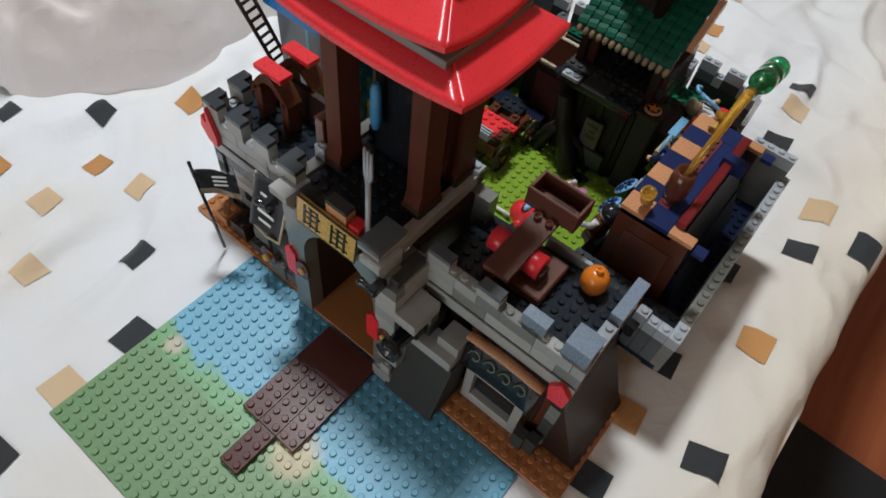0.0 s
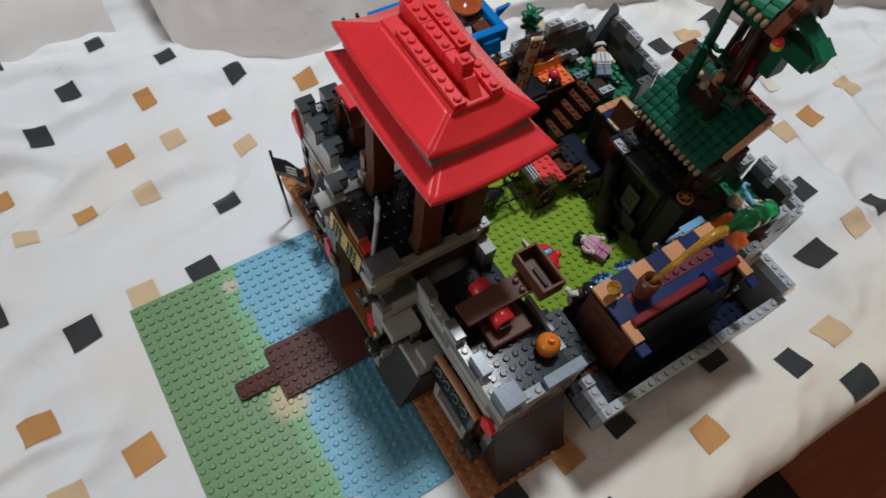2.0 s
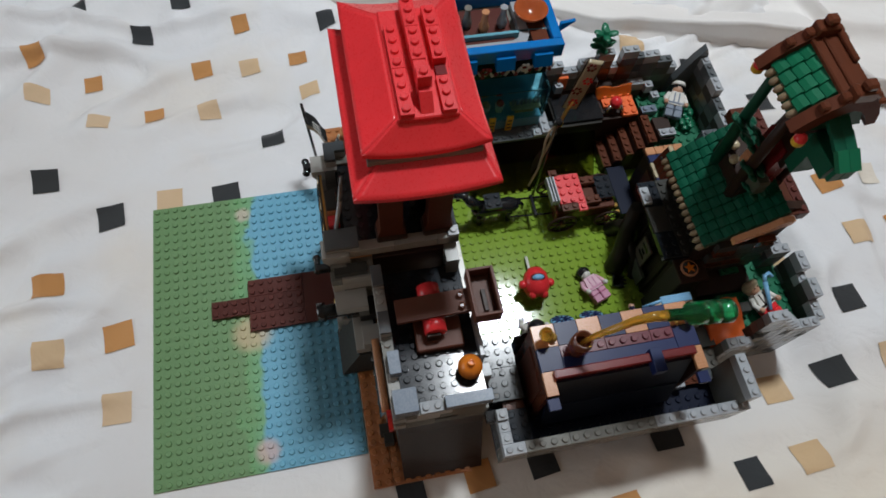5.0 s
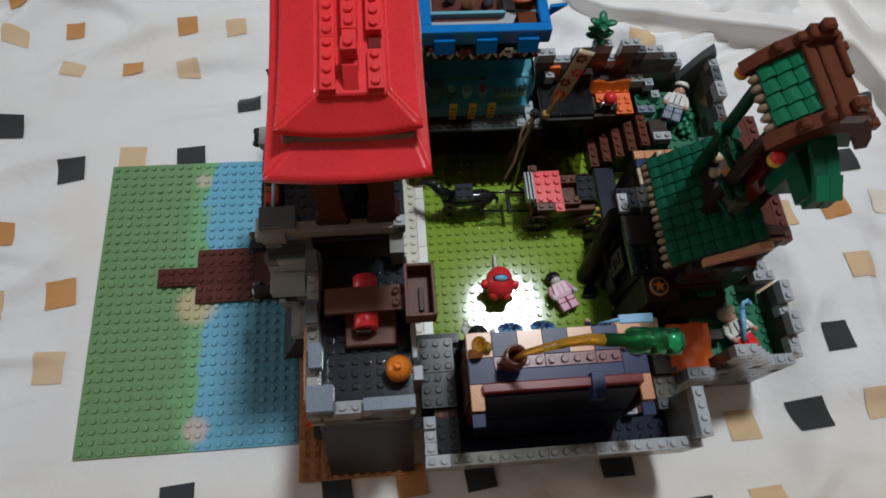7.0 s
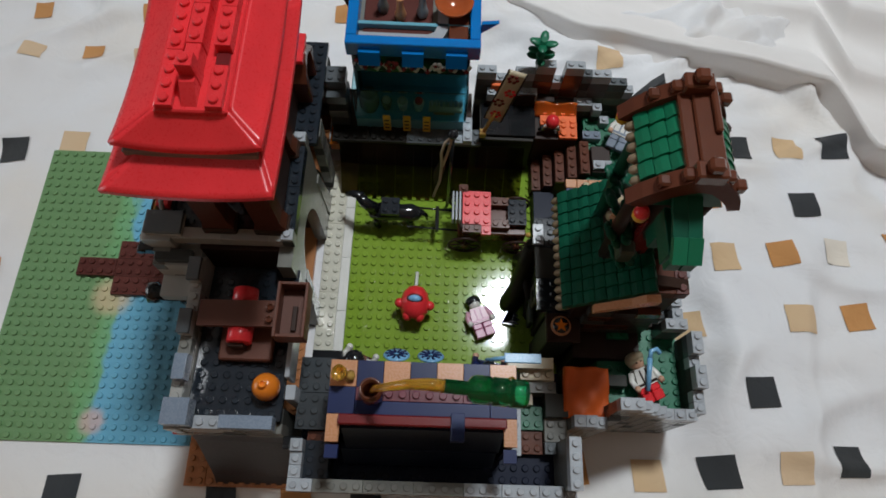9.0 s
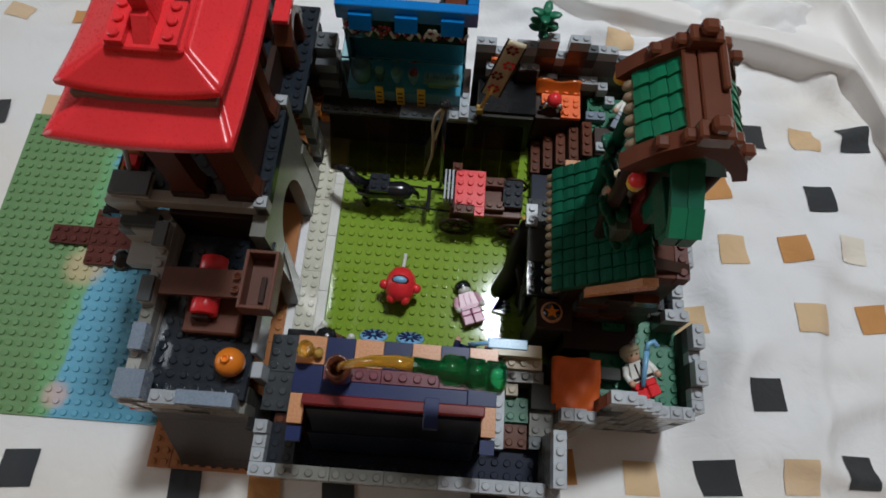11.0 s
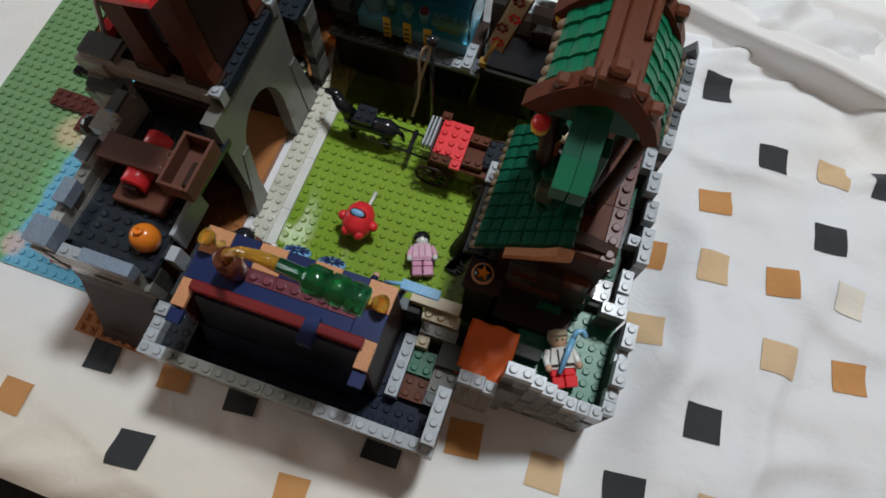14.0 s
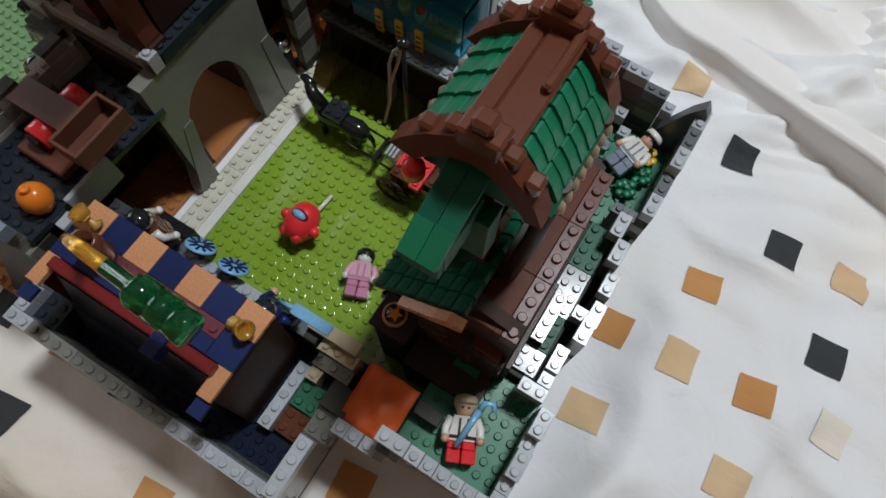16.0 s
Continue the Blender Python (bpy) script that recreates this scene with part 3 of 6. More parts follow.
def bedding():
    # duvet pushed together at the far side
    def duvet_edge(x):
        return 50.9 - 0.25 * (x - 58) * soft_step(55, 60, x) + 9.5 * (1 - soft_step(44, 64, x)) - 8.5 * soft_step(91.0, 94.5, x)

    def duvet(u, v):
        x = 40 + 134 * u
        edge = duvet_edge(x)
        q = 78 * v ** 1.35
        y = edge + q
        # rolls of cloth along the edge, one behind the other, growing towards the bed's foot
        grow = soft_step(54, 90, x)
        bend = 1.6 * noise.noise(Vector((x * 0.05, 0.0, 2.0)))
        z = -2.6 + 2.6 * (1 - math.exp(-q / 0.8)) + 3.6 * soft_step(2, 34, q)
        for c, h, wf, wb in ((1.5 + 1.3 * grow, 2.6 + 3.8 * grow, 0.8, 3.6), (9.0 + 3.5 * grow, 3.0, 1.3, 4.2), (15.5 + 5.0 * grow, 3.4, 1.8, 4.6), (24.0 + 4.0 * grow, 3.8, 2.2, 5.5), (36.0, 4.0, 3.0, 7.0), (50.0, 4.0, 3.0, 8.0)):
            c += bend * (1 + 0.06 * c) + 0.6 * noise.noise(Vector((x * 0.07, c, 5.0)))
            d = q - c
            w = wf if d < 0 else wb
            z += h * math.exp(-abs(d / w) ** 1.35) * (0.75 + 0.5 * noise.noise(Vector((x * 0.06, c * 0.3, 8.0))))
        z += 0.16 * abs(math.sin(0.8 * q + 0.25 * x + 2.0 * noise.noise(Vector((x * 0.08, q * 0.1, 4.0))))) * soft_step(1, 6, q)
        z += 0.8 * noise.noise(Vector((x * 0.07, q * 0.16, 1.0))) * soft_step(0, 3, q)
        # the first roll leans over the sheet
        y -= 0.5 * max(0.0, z - 0.6) * math.exp(-(q / 4.5) ** 2)
        return x, y, z
    solo("duvet", Shape().sheet(duvet, 210, 150), DUVET, "crumpled white duvet pushed to the far side of the bed", "duvet")

    def bag(u, v):
        x = 18 + 32 * u
        edge = 62.5 - 6.5 * u + 5.0 * (1 - u) ** 3 + 0.8 * math.sin(u * 9)
        y = edge + 38 * v
        t = min(1, v / 0.22)
        side = min(1, u / 0.10) * min(1, (1 - u) / 0.08)
        return x, y, -3.0 + 14 * math.sin(t * math.pi / 2) ** 0.7 * (0.05 + 0.95 * math.sin(side * math.pi / 2))
    solo("cloth_bag", crumple(bag, 100, 90, 1.9, 0.19, 8.0), BAG, "white crumpled cloth bag lying on the sheet", "bag")

    def quilt(u, v):
        x = -50 + 62 * u
        y = 84 - 8 * u + 45 * v + 1.5 * math.sin(x * 0.2)
        return x, y, -3.0 + 9 * math.sin(min(1, v / 0.2) * math.pi / 2) ** 0.7
    q = thing("patterned_quilt", -20, 100, 0, "white quilt with dark red curling print, folded", "quilt")
    part("quilt_cloth", crumple(quilt, 50, 40, 0.8, 0.15, 5.0), DUVET, q)
    for k in range(9):
        u0, v0 = 0.3 + 0.08 * k, 0.05 + 0.05 * (k % 3)
        pts = []
        for i in range(14):
            a = i * 0.5
            x, y, z = quilt(min(0.98, u0 + 0.05 * math.cos(a) * (1 - i / 18)), v0 + 0.05 + 0.05 * math.sin(a) * (1 - i / 18))
            pts.append((x, y, z + 1.1))
        part("red_scroll", Shape().tube(pts, 0.55, 0, 6), REDCLOTH, q)


# ---- plates that lie on the bed ----
def plates():
    print_face = water_print()
    p = thing("water_baseplate", 0, 0, 0, "printed baseplate with green meadow and blue water", "baseplate")
    part("plate", Shape().box(0, 21.1, 0, 32, 0, 0.2, 0.04), print_face, p)
    s = Shape()
    for i in range(21):
        for j in range(32):
            s.stud(0.55 + i, 0.5 + j, 0.2, n=10)
    tagged(part("studs", s, print_face, p), kind="stuff")
    p = thing("lime_baseplate", 35, 5.5, 0, "bright lime green studded baseplate in the courtyard", "baseplate")
    part("plate", Shape().box(35, 66.5, 5.5, 37.5, 0, 0.2, 0.04), LIME, p)
    tagged(part("studs", Shape().studs(35, 56, 6, 31, 0.2), LIME, p), kind="stuff")
    c = thing("courtyard_border", 33.5, 20, 0, "cream border strip beside the lime baseplate", "plate strip")
    for k in range(3):
        brick(c, 32, 8 + 8 * k, 0, 2, 8, 1, CREAM, True, "plate")
    for k in range(4):
        brick(c, 34, 8 + 6 * k, 0, 1, 6, 1, IVORY, False, "tile")
    e = thing("earth_plates", 26.5, 18, 0, "orange-brown studded plates under the castle", "plates")
    for x, w in ((21.2, 2), (23.2, 4), (27.2, 4)):
        for j in range(11):
            brick(e, x, -3.6 + 4 * j, 0, w, 4, 1, EARTH, True, "plate")


def drawbridge():
    d = thing("drawbridge", 13, 17.7, 0.4, "dark red-brown drawbridge of studded plates lying over the water", "drawbridge")
    brick(d, 6.4, 16.8, 0.45, 4, 2, 1, MAROON, True, "plate")
    for k in range(3):
        brick(d, 10.4, 14.8 + 2 * k, 0.42, 6, 2, 1, MAROON, True, "plate")
    brick(d, 16.4, 14.8, 0.42, 4, 6, 1, MAROON, False, "tile")


# ---- castle front ----
def arch_wall(x0, x1, y0, y1, z1, oy0, oy1, spring, top, n=14):
    """A wall across x0..x1 with an arched opening from the ground, one outline drawn through."""
    mid, hw = (oy0 + oy1) / 2, (oy1 - oy0) / 2
    pts = [(mid - hw * math.cos(math.pi * i / n), spring + (top - spring) * math.sin(math.pi * i / n)) for i in range(n + 1)]
    return Shape().prism([(y0, 0.4), (oy0, 0.4)] + pts + [(oy1, 0.4), (y1, 0.4), (y1, z1), (y0, z1)], x0, x1, "x")


def merlon(parent, x, y, z, nx=2, ny=2, plates=6, material=None):
    """A battlement: a pale brick with a dark smooth cap."""
    brick(parent, x, y, z, nx, ny, plates - 1, PALE if material is None else material, False, "merlon")
    return brick(parent, x, y, z + 0.4 * (plates - 1), nx, ny, 1, DGREY if material is None else material, False, "merlon_cap")


def corner_merlon(parent, x, y, z, h):
    """An L-shaped battlement: a pale corner brick under a dark cap of the same outline."""
    ell = [(x, y), (x + 1, y), (x + 1, y + 0.95), (x + 1.95, y + 0.95), (x + 1.95, y + 1.95), (x, y + 1.95)]
    part("merlon", Shape().prism(ell, z, z + h, "z"), PALE, parent)
    part("merlon_cap", Shape().prism(ell, z + h, z + h + 0.4, "z"), SLATE, parent)


def gate_tower():
    t = thing("gate_tower", 26.4, 20, 0.4, "toy castle gate tower of grey bricks with an arched passage", "castle tower")
    part("front_arch", arch_wall(20.6, 22.0, 14.2, 25.0, 15.2, 15.6, 23.2, 9.6, 14.1), OGREY, t, "dark grey gate arch")
    part("rear_arch", arch_wall(31.0, 32.2, 13.2, 25.4, 15.2, 14.8, 22.0, 6.5, 11.8), OGREY, t, "grey courtyard arch")
    part("passage_wall", Shape().box(24.4, 31.0, 14.6, 15.6, 0.4, 15.2), DBROWN, t)
    part("passage_wall", Shape().box(22.0, 31.0, 23.2, 24.2, 0.4, 15.2), DBROWN, t)
    part("flared_leg", Shape().prism([(12.4, 0.4), (14.2, 0.4), (15.4, 9.0), (14.4, 9.0)], 31.0, 32.3, "x"), OGREY, t)
    part("flared_leg", Shape().prism([(25.0, 0.4), (27.2, 0.4), (25.4, 9.0), (24.4, 9.0)], 31.0, 32.3, "x"), OGREY, t)
    part("passage_floor", Shape().box(20.7, 31.2, 15.6, 23.2, 0.4, 0.8), EARTH, t)
    # near side wall seen from the wing, in bricks
    bond(t, 20.4, 13.3, 7.2, 4, "x", 6, (PALE, PALE, OGREY), 2, False)
    brick(t, 20.8, 13.5, 14.4, 3, 1, 2, STONE, False)
    brick(t, 20.2, 13.2, 0.4, 2, 1, 9, STONE, False)
    brick(t, 20.0, 12.6, 4.2, 2, 2, 3, PALE, True)
    # floor slab with its pale rim
    part("slab", Shape().box(22.2, 31.4, 15.9, 24.2, 15.2, 16.3), BLUEBLACK, t)
    part("slab_studs", Shape().studs(22.3, 31.3, 16, 24, 16.3), BLUEBLACK, t)
    for x, n in ((22.4, 4), (26.4, 4), (30.4, 2)):
        brick(t, x, 14.9, 15.4, n, 1, 3, PALE, False, "rim_brick")
    for x, n in ((22.4, 4), (26.4, 4), (30.4, 2)):
        brick(t, x, 24.2, 15.4, n, 1, 3, OGREY, False, "rim_brick")
    for y in (16, 20):
        brick(t, 31.4, y, 15.4, 1, 4, 3, BLUEBLACK, True, "rim_brick")
    brick(t, 31.4, 14.9, 15.4, 1, 1, 4, LGREY, True, "rim_brick")
    brick(t, 31.4, 24.2, 15.4, 1, 1, 4, LGREY, True, "rim_brick")
    for y in (16.2, 18.2, 20.2, 22.2):
        brick(t, 21.2, y, 15.4, 1, 2, 3, STONE, False, "rim_brick")
    # flared corner caps
    for y0, y1 in ((14.6, 16.4), (23.6, 25.4)):
        part("corner_cap", Shape().prism([(21.2, 13.6), (22.4, 13.6), (22.4, 16.6), (20.0, 16.6), (20.0, 15.9)], y0, y1, "y"), PALE, t)
    part("black_clip", Shape().box(19.2, 20.5, 14.3, 14.9, 14.2, 15.1).spin([(0.32, 0), (0.4, 0.2), (0.28, 0.5), (0.28, 1.2), (0.4, 1.5), (0.32, 1.7)], (19.4, 14.2, 14.7), 8, axis="y"), BLACK, t)
    part("black_clip", Shape().box(19.2, 20.5, 25.2, 25.8, 14.2, 15.1).spin([(0.32, 0), (0.4, 0.2), (0.28, 0.5), (0.28, 1.2), (0.4, 1.5), (0.32, 1.7)], (19.4, 24.7, 14.7), 8, axis="y"), BLACK, t)
    merlon(t, 20.4, 15.0, 16.6, 3, 2, 2)
    corner_merlon(t, 21.4, 24.0, 16.6, 0.8)
    brick(t, 24.4, 24.2, 16.6, 2, 1, 3, LGREY, True)
    part("brown_box", Shape().box(24.8, 26.0, 24.5, 25.4, 16.6, 20.2, 0.08), BROWN, t)
    # pillars and inner screens
    for x, y in ((26.4, 16.3), (30.6, 16.3), (25.8, 23.4), (30.6, 23.4)):
        part("pillar", Shape().prism([(x - 1.25, 16.5), (x + 1.25, 16.5), (x + 1.25, 17.5), (x + 1.0, 18.4), (x + 1.0, 27.6), (x + 1.2, 28.5), (x - 1.2, 28.5), (x - 1.0, 27.6), (x - 1.0, 18.4), (x - 1.25, 17.5)], y - 0.7, y + 0.7, "y"), BEAM, t, "reddish-brown pillar")
        part("pillar_foot", Shape().box(x - 1.4, x + 1.4, y - 0.9, y + 0.9, 16.4, 17.2, 0.15), DBROWN, t)
    part("screen", Shape().box(28.2, 28.8, 17.2, 22.6, 16.5, 28.4), BLACK, t)
    part("rear_screen", Shape().box(30.9, 31.3, 17.4, 22.4, 16.5, 28.4), DBROWN, t)
    part("ceiling_plate", Shape().box(25.2, 32.2, 14.8, 26.6, 28.4, 28.9), DBROWN, t)
    part("blue_lamp", Shape().spin([(0.3, 20), (0.45, 21), (0.4, 23.4), (0.2, 24)], (27.2, 21.6, 0), 10), CYAN, t)
    # boxes on the front edge
    brick(t, 21.0, 18.6, 16.6, 1, 2, 3, NOUGAT, False)
    brick(t, 21.0, 18.6, 17.8, 1, 2, 1, STONE, False, "tile")
    brick(t, 21.0, 17.4, 16.6, 1, 1, 2, RED, False)
    # trident leaning on the parapet
    sp = thing("trident", 21.6, 16.9, 16.6, "grey plastic trident standing on the tower edge", "trident")
    part("shaft", Shape().tube([(21.5, 17.0, 16.8), (22.4, 17.8, 21.0)], 0.2), LGREY, sp)
    for k in (-1, 0, 1):
        part("prong", Shape().tube([(22.4, 17.8, 20.9), (22.45 + 0.1 * k, 17.85 + 0.35 * k, 21.6), (22.7 + 0.1 * k, 18.1 + 0.38 * k, 23.4)], 0.2, r1=0.1), LGREY, sp)
    # golden name board; its unreadable signs are bars
    b = thing("name_board", 20.3, 20, 14.6, "worn golden board with black signs over the gate", "sign")
    part("panel", Shape().prism([(20.2, 14.6), (20.5, 14.6), (20.9, 17.0), (20.55, 17.0)], 17.2, 23.0, "y"), GOLD, b)
    part("frame", Shape().tube([(20.25, 17.2, 14.6), (20.62, 17.2, 17.0), (20.62, 23.0, 17.0), (20.25, 23.0, 14.6), (20.25, 17.2, 14.6)], 0.09, n=6), STONE, b)
    for yc in (18.7, 21.4):
        for z, w in ((15.0, 1.7), (15.6, 1.1), (16.1, 1.6), (16.55, 0.9)):
            part("mark", Shape().box(20.16 + (z - 14.6) * 0.147, 20.25 + (z - 14.6) * 0.147, yc - w / 2, yc + w / 2, z, z + 0.17, 0.02), BLACK, b)
        for d in (-0.5, 0.15, 0.75):
            part("mark", Shape().prism([(20.15, 14.95), (20.25, 14.95), (20.52, 16.75), (20.42, 16.75)], yc + d - 0.09, yc + d + 0.09, "y"), BLACK, b)
    # red pennants and round shields by the gate
    for y, z in ((14.2, 7.0), (23.4, 7.2)):
        p = thing("shield", 20.2, y, z - 1.6, "brown shield with a carved emblem on the gate wall", "shield")
        part("plate", Shape().spin([(0.9, 0), (1.0, 0.1), (0.9, 0.3), (0.5, 0.4), (0.0001, 0.42)], (20.25, y, z), 12, axis="x", squash=(0.8, 1.2)), BROWN, p)
        part("boss", Shape().ball((20.2, y, z), 0.4, squash=(0.5, 1, 1)), GOLD, p)
        q = thing("pennant", 20.4, y + 1.2, z + 1.5, "small red plastic pennant beside the gate", "pennant")
        part("cloth", Shape().prism([(y + 0.7, z - 1.5), (y + 1.9, z - 1.5), (y + 1.9, z + 1.6), (y + 1.3, z + 2.2), (y + 0.7, z + 1.6)], 20.3, 20.6, "x"), RED, q)


def pagoda_roof():
    r = thing("pagoda_roof", 29.4, 20.4, 28.9, "two-tiered glossy red pagoda roof with upturned corners", "roof")

    def skirt(x0, x1, y0, y1, ix0, ix1, iy0, iy1, zc, dip, zi):
        """Four concave sides between an outer rim with raised corners and an inner rectangle."""
        corners = [(x0, y0), (x1, y0), (x1, y1), (x0, y1)]
        inner = [(ix0, iy0), (ix1, iy0), (ix1, iy1), (ix0, iy1)]
        out = []
        for k in range(4):
            a, b, c, d = corners[k], corners[(k + 1) % 4], inner[k], inner[(k + 1) % 4]

            def fn(u, v):
                lift = dip * (2 * abs(u - 0.5)) ** 2.2
                ox, oy, oz = a[0] + (b[0] - a[0]) * u, a[1] + (b[1] - a[1]) * u, zc - dip + lift
                px, py = c[0] + (d[0] - c[0]) * u, c[1] + (d[1] - c[1]) * u
                return ox + (px - ox) * v, oy + (py - oy) * v, oz + (zi - oz) * v ** 1.12
            out.append(Shape().sheet(fn, 20, 8, 0.38))
        return out
    for s in skirt(23.5, 34.0, 12.2, 27.8, 26.2, 32.8, 15.4, 26.2, 30.15, 0.65, 30.95):
        part("lower_roof_side", s, RED, r)
    part("grey_lip", Shape().box(24.8, 33.0, 14.45, 27.4, 30.5, 31.06), OGREY, r, "grey plate edge under the upper tier")
    part("tier_plate", Shape().box(26.0, 32.4, 15.0, 27.0, 31.06, 31.7), DRED, r)
    for s in skirt(24.5, 33.5, 14.4, 28.4, 27.2, 31.5, 16.3, 25.6, 32.15, 0.7, 33.1):
        part("upper_roof_side", s, RED, r)
    part("roof_top", Shape().box(27.2, 31.5, 16.0, 25.9, 32.6, 33.25, 0.1), RED, r)
    for y in (16.1, 20.1):
        brick(r, 27.4, y, 33.25, 1, 4, 1, RED, True, "ridge_plate")
    brick(r, 30.3, 16.1, 33.25, 1, 3, 1, RED, True, "ridge_plate")
    for y in (20.2, 23.2):
        brick(r, 30.3, y, 33.25, 1, 2 + (y < 22), 2, RED, True, "ridge_plate")
    part("ridge_gap", Shape().box(30.4, 31.2, 19.2, 20.1, 33.25, 33.5), DRED, r)
    # raised middle of the ridge
    part("ridge_slope", Shape().prism([(16.3, 33.25), (17.7, 33.25), (17.7, 34.3), (17.3, 34.3)], 28.85, 29.75, "x"), RED, r)
    brick(r, 28.8, 17.7, 33.25, 1, 1, 5, RED, True, "ridge_end")
    part("ridge_block", Shape().box(28.85, 29.75, 18.7, 20.0, 33.25, 34.4), RED, r)
    for y in (20.0, 23.0):
        brick(r, 28.8, y, 33.25, 1, 3, 3, RED, True, "ridge_brick")


def wing(name, y0, y1, floor, rail, sag=0.0):
    """A castle wing: its roof floor at one height and sagging a little, the banded parapet's foot at another."""
    label = "grey toy castle wing with a studded black roof terrace and battlements"
    w = thing(name, 28, (y0 + y1) / 2, 0.4, label, "castle wing")
    L = round(y1 - y0)
    mid = Vector((28.7, (y0 + y1) / 2, floor))
    tilt = Matrix.Translation(mid) @ Matrix.Rotation(radians(-sag), 4, "X") @ Matrix.Rotation(radians(sag * 0.35), 4, "Y") @ Matrix.Translation(-mid)
    part("roof_floor", Shape().box(25.02, 32.38, y0 + 1, y1, floor - 0.6, floor).turn(tilt), BLUEBLACK, w)
    part("roof_studs", Shape().studs(25.2, 32.2, y0 + 1, y1, floor).turn(tilt), BLUEBLACK, w)
    part("back_wall", Shape().box(25.4, 26.0, y0 + 1, y1, 0.4, rail), DBROWN, w)
    # banded parapet along the front
    part("lower_rail", Shape().box(24.0, 25.0, y0, y1, rail, rail + 1.2), PALE, w)
    part("black_band", Shape().box(24.15, 25, y0 + 0.1, y1 - 0.1, rail + 1.2, rail + 1.6), BLACK, w)
    bond(w, 24.0, y0, rail + 1.6, L, "y", 2, (PALE, PALE, PALE, OGREY), 1, True)
    # corner posts
    for y in (y0, y1 - 1):
        for z in range(6):
            brick(w, 24.2, y, 0.4 + 1.2 * z, 1, 1, 3, random.choice((OGREY, STONE)), False)
    return w


def near_wing():
    w = wing("near_wing", 0.0, 14.0, 13.0, 10.8, 3.6)
    merlon(w, 24.0, 11.6, 14.8, 1, 2, 3)
    merlon(w, 24.0, 7.2, 14.8, 1, 2, 3)
    brick(w, 24.3, 3.6, 14.8, 1, 2, 3, SANDBLUE, False, "merlon")
    brick(w, 24.2, 0.2, 14.8, 2, 2, 4, SANDBLUE, False, "merlon")
    bond(w, 25.0, 0.1, 12.4, 7, "x", 2, (OGREY, PALE), 1, False)
    part("near_rail", Shape().box(24.6, 32.4, 0.15, 1.0, 9.6, 12.4), OGREY, w)
    part("near_slot", Shape().box(27.6, 29.6, 0.06, 0.2, 11.2, 11.9), STONE, w)
    brick(w, 26.3, 0.1, 14.8, 2, 1, 1, LGREY, True, "plate")
    brick(w, 28.4, 0.1, 14.8, 4, 1, 3, SANDBLUE, False, "merlon")
    for z in range(10):
        brick(w, 31.4, 0.2, 0.4 + 1.2 * z, 1, 2, 3, STONE, False)
    # pale glossy edge towards the tavern
    part("side_rail", Shape().box(32.4, 32.8, 4.4, 8.4, 11.2, 13.9), LGREY, w, "pale grey glossy side rail")
    part("side_post", Shape().box(32.4, 33.2, 2.8, 4.0, 7.0, 12.8), LGREY, w)
    # leaning rock panel on the near side
    part("rock_panel", Shape().prism([(-3.3, 0.4), (1.0, 0.4), (1.0, 9.6), (0.2, 9.6), (-0.1, 8.0), (-2.6, 1.6)], 24.3, 32.2, "x"), DBROWN, w, "dark brown slanted rock panel")
    part("black_clip", Shape().box(32.2, 33.6, -0.8, 0.2, 9.8, 10.6).spin([(0.4, 32.4), (0.4, 34.2)], (0, -0.4, 9.4), 8, axis="x"), BLACK, w)
    # buttress by the gate
    b = thing("buttress", 21.4, 10.8, 0.4, "sloping dark grey buttress with stepped grey bricks", "buttress")
    part("slope", Shape().prism([(19.6, 0.4), (23.8, 0.4), (23.8, 6.6), (21.8, 6.6)], 8.4, 13.4, "y"), STONE, b)
    brick(b, 21.6, 8.6, 6.6, 2, 4, 3, PALE, False)
    brick(b, 22.4, 8.6, 7.8, 2, 2, 3, PALE, False)
    brick(b, 22.4, 11.4, 7.8, 2, 2, 4, STONE, False)
    brick(b, 19.8, 13.0, 0.4, 1, 2, 4, PALE, True)
    brick(b, 19.9, 13.2, 2.0, 1, 1, 3, PALE, True)
    brick(b, 20.4, 11.4, 10.6, 3, 2, 3, PALE, False)
    brick(b, 22.4, 11.4, 9.4, 1, 2, 3, OGREY, False)
    c = thing("cannon", 20.6, 11.6, 9.4, "small black toy cannon on the buttress", "cannon")
    part("barrel", Shape().spin([(0.5, 0), (0.75, 0.4), (0.72, 2.2), (1.0, 2.4), (1.0, 3.1), (0.55, 3.1), (0.55, 1.6)], (0, 0, 0), 8, axis="x").turn(Matrix.Translation((21.6, 12.4, 9.5)) @ Matrix.Rotation(math.pi, 4, "Z")), BLACK, c)
    part("carriage", Shape().box(21.2, 23.6, 11.7, 13.1, 8.4, 9.3), BLACK, c)
    # shop front under the parapet: timber wall, furnace frame, board
    part("timber_wall", Shape().box(24.6, 25.4, 1, 9, 0.4, 10.8), BROWN, w, "reddish-brown timber wall")
    for y in (1.6, 3.4, 5.2, 7.0):
        part("timber_post", Shape().box(24.35, 24.7, y, y + 0.5, 0.4, 10.8, 0.1), DBROWN, w)
    f = thing("furnace_front", 23.6, 5, 0.4, "grey framed furnace opening under the wing", "furnace")
    part("frame", Shape().box(23.4, 24.4, 2.4, 3.2, 0.4, 6.2).box(23.4, 24.4, 7.2, 8.0, 0.4, 6.2).box(23.4, 24.4, 3.2, 7.2, 5.4, 6.2).box(23.4, 24.4, 3.2, 7.2, 0.4, 1.6), PALE, f)
    part("dark_back", Shape().box(24.1, 24.4, 3.2, 7.2, 1.6, 5.4), BLACK, f)
    part("orange_sill", Shape().box(23.2, 23.6, 2.6, 7.8, 6.2, 6.5), NOUGAT, f)
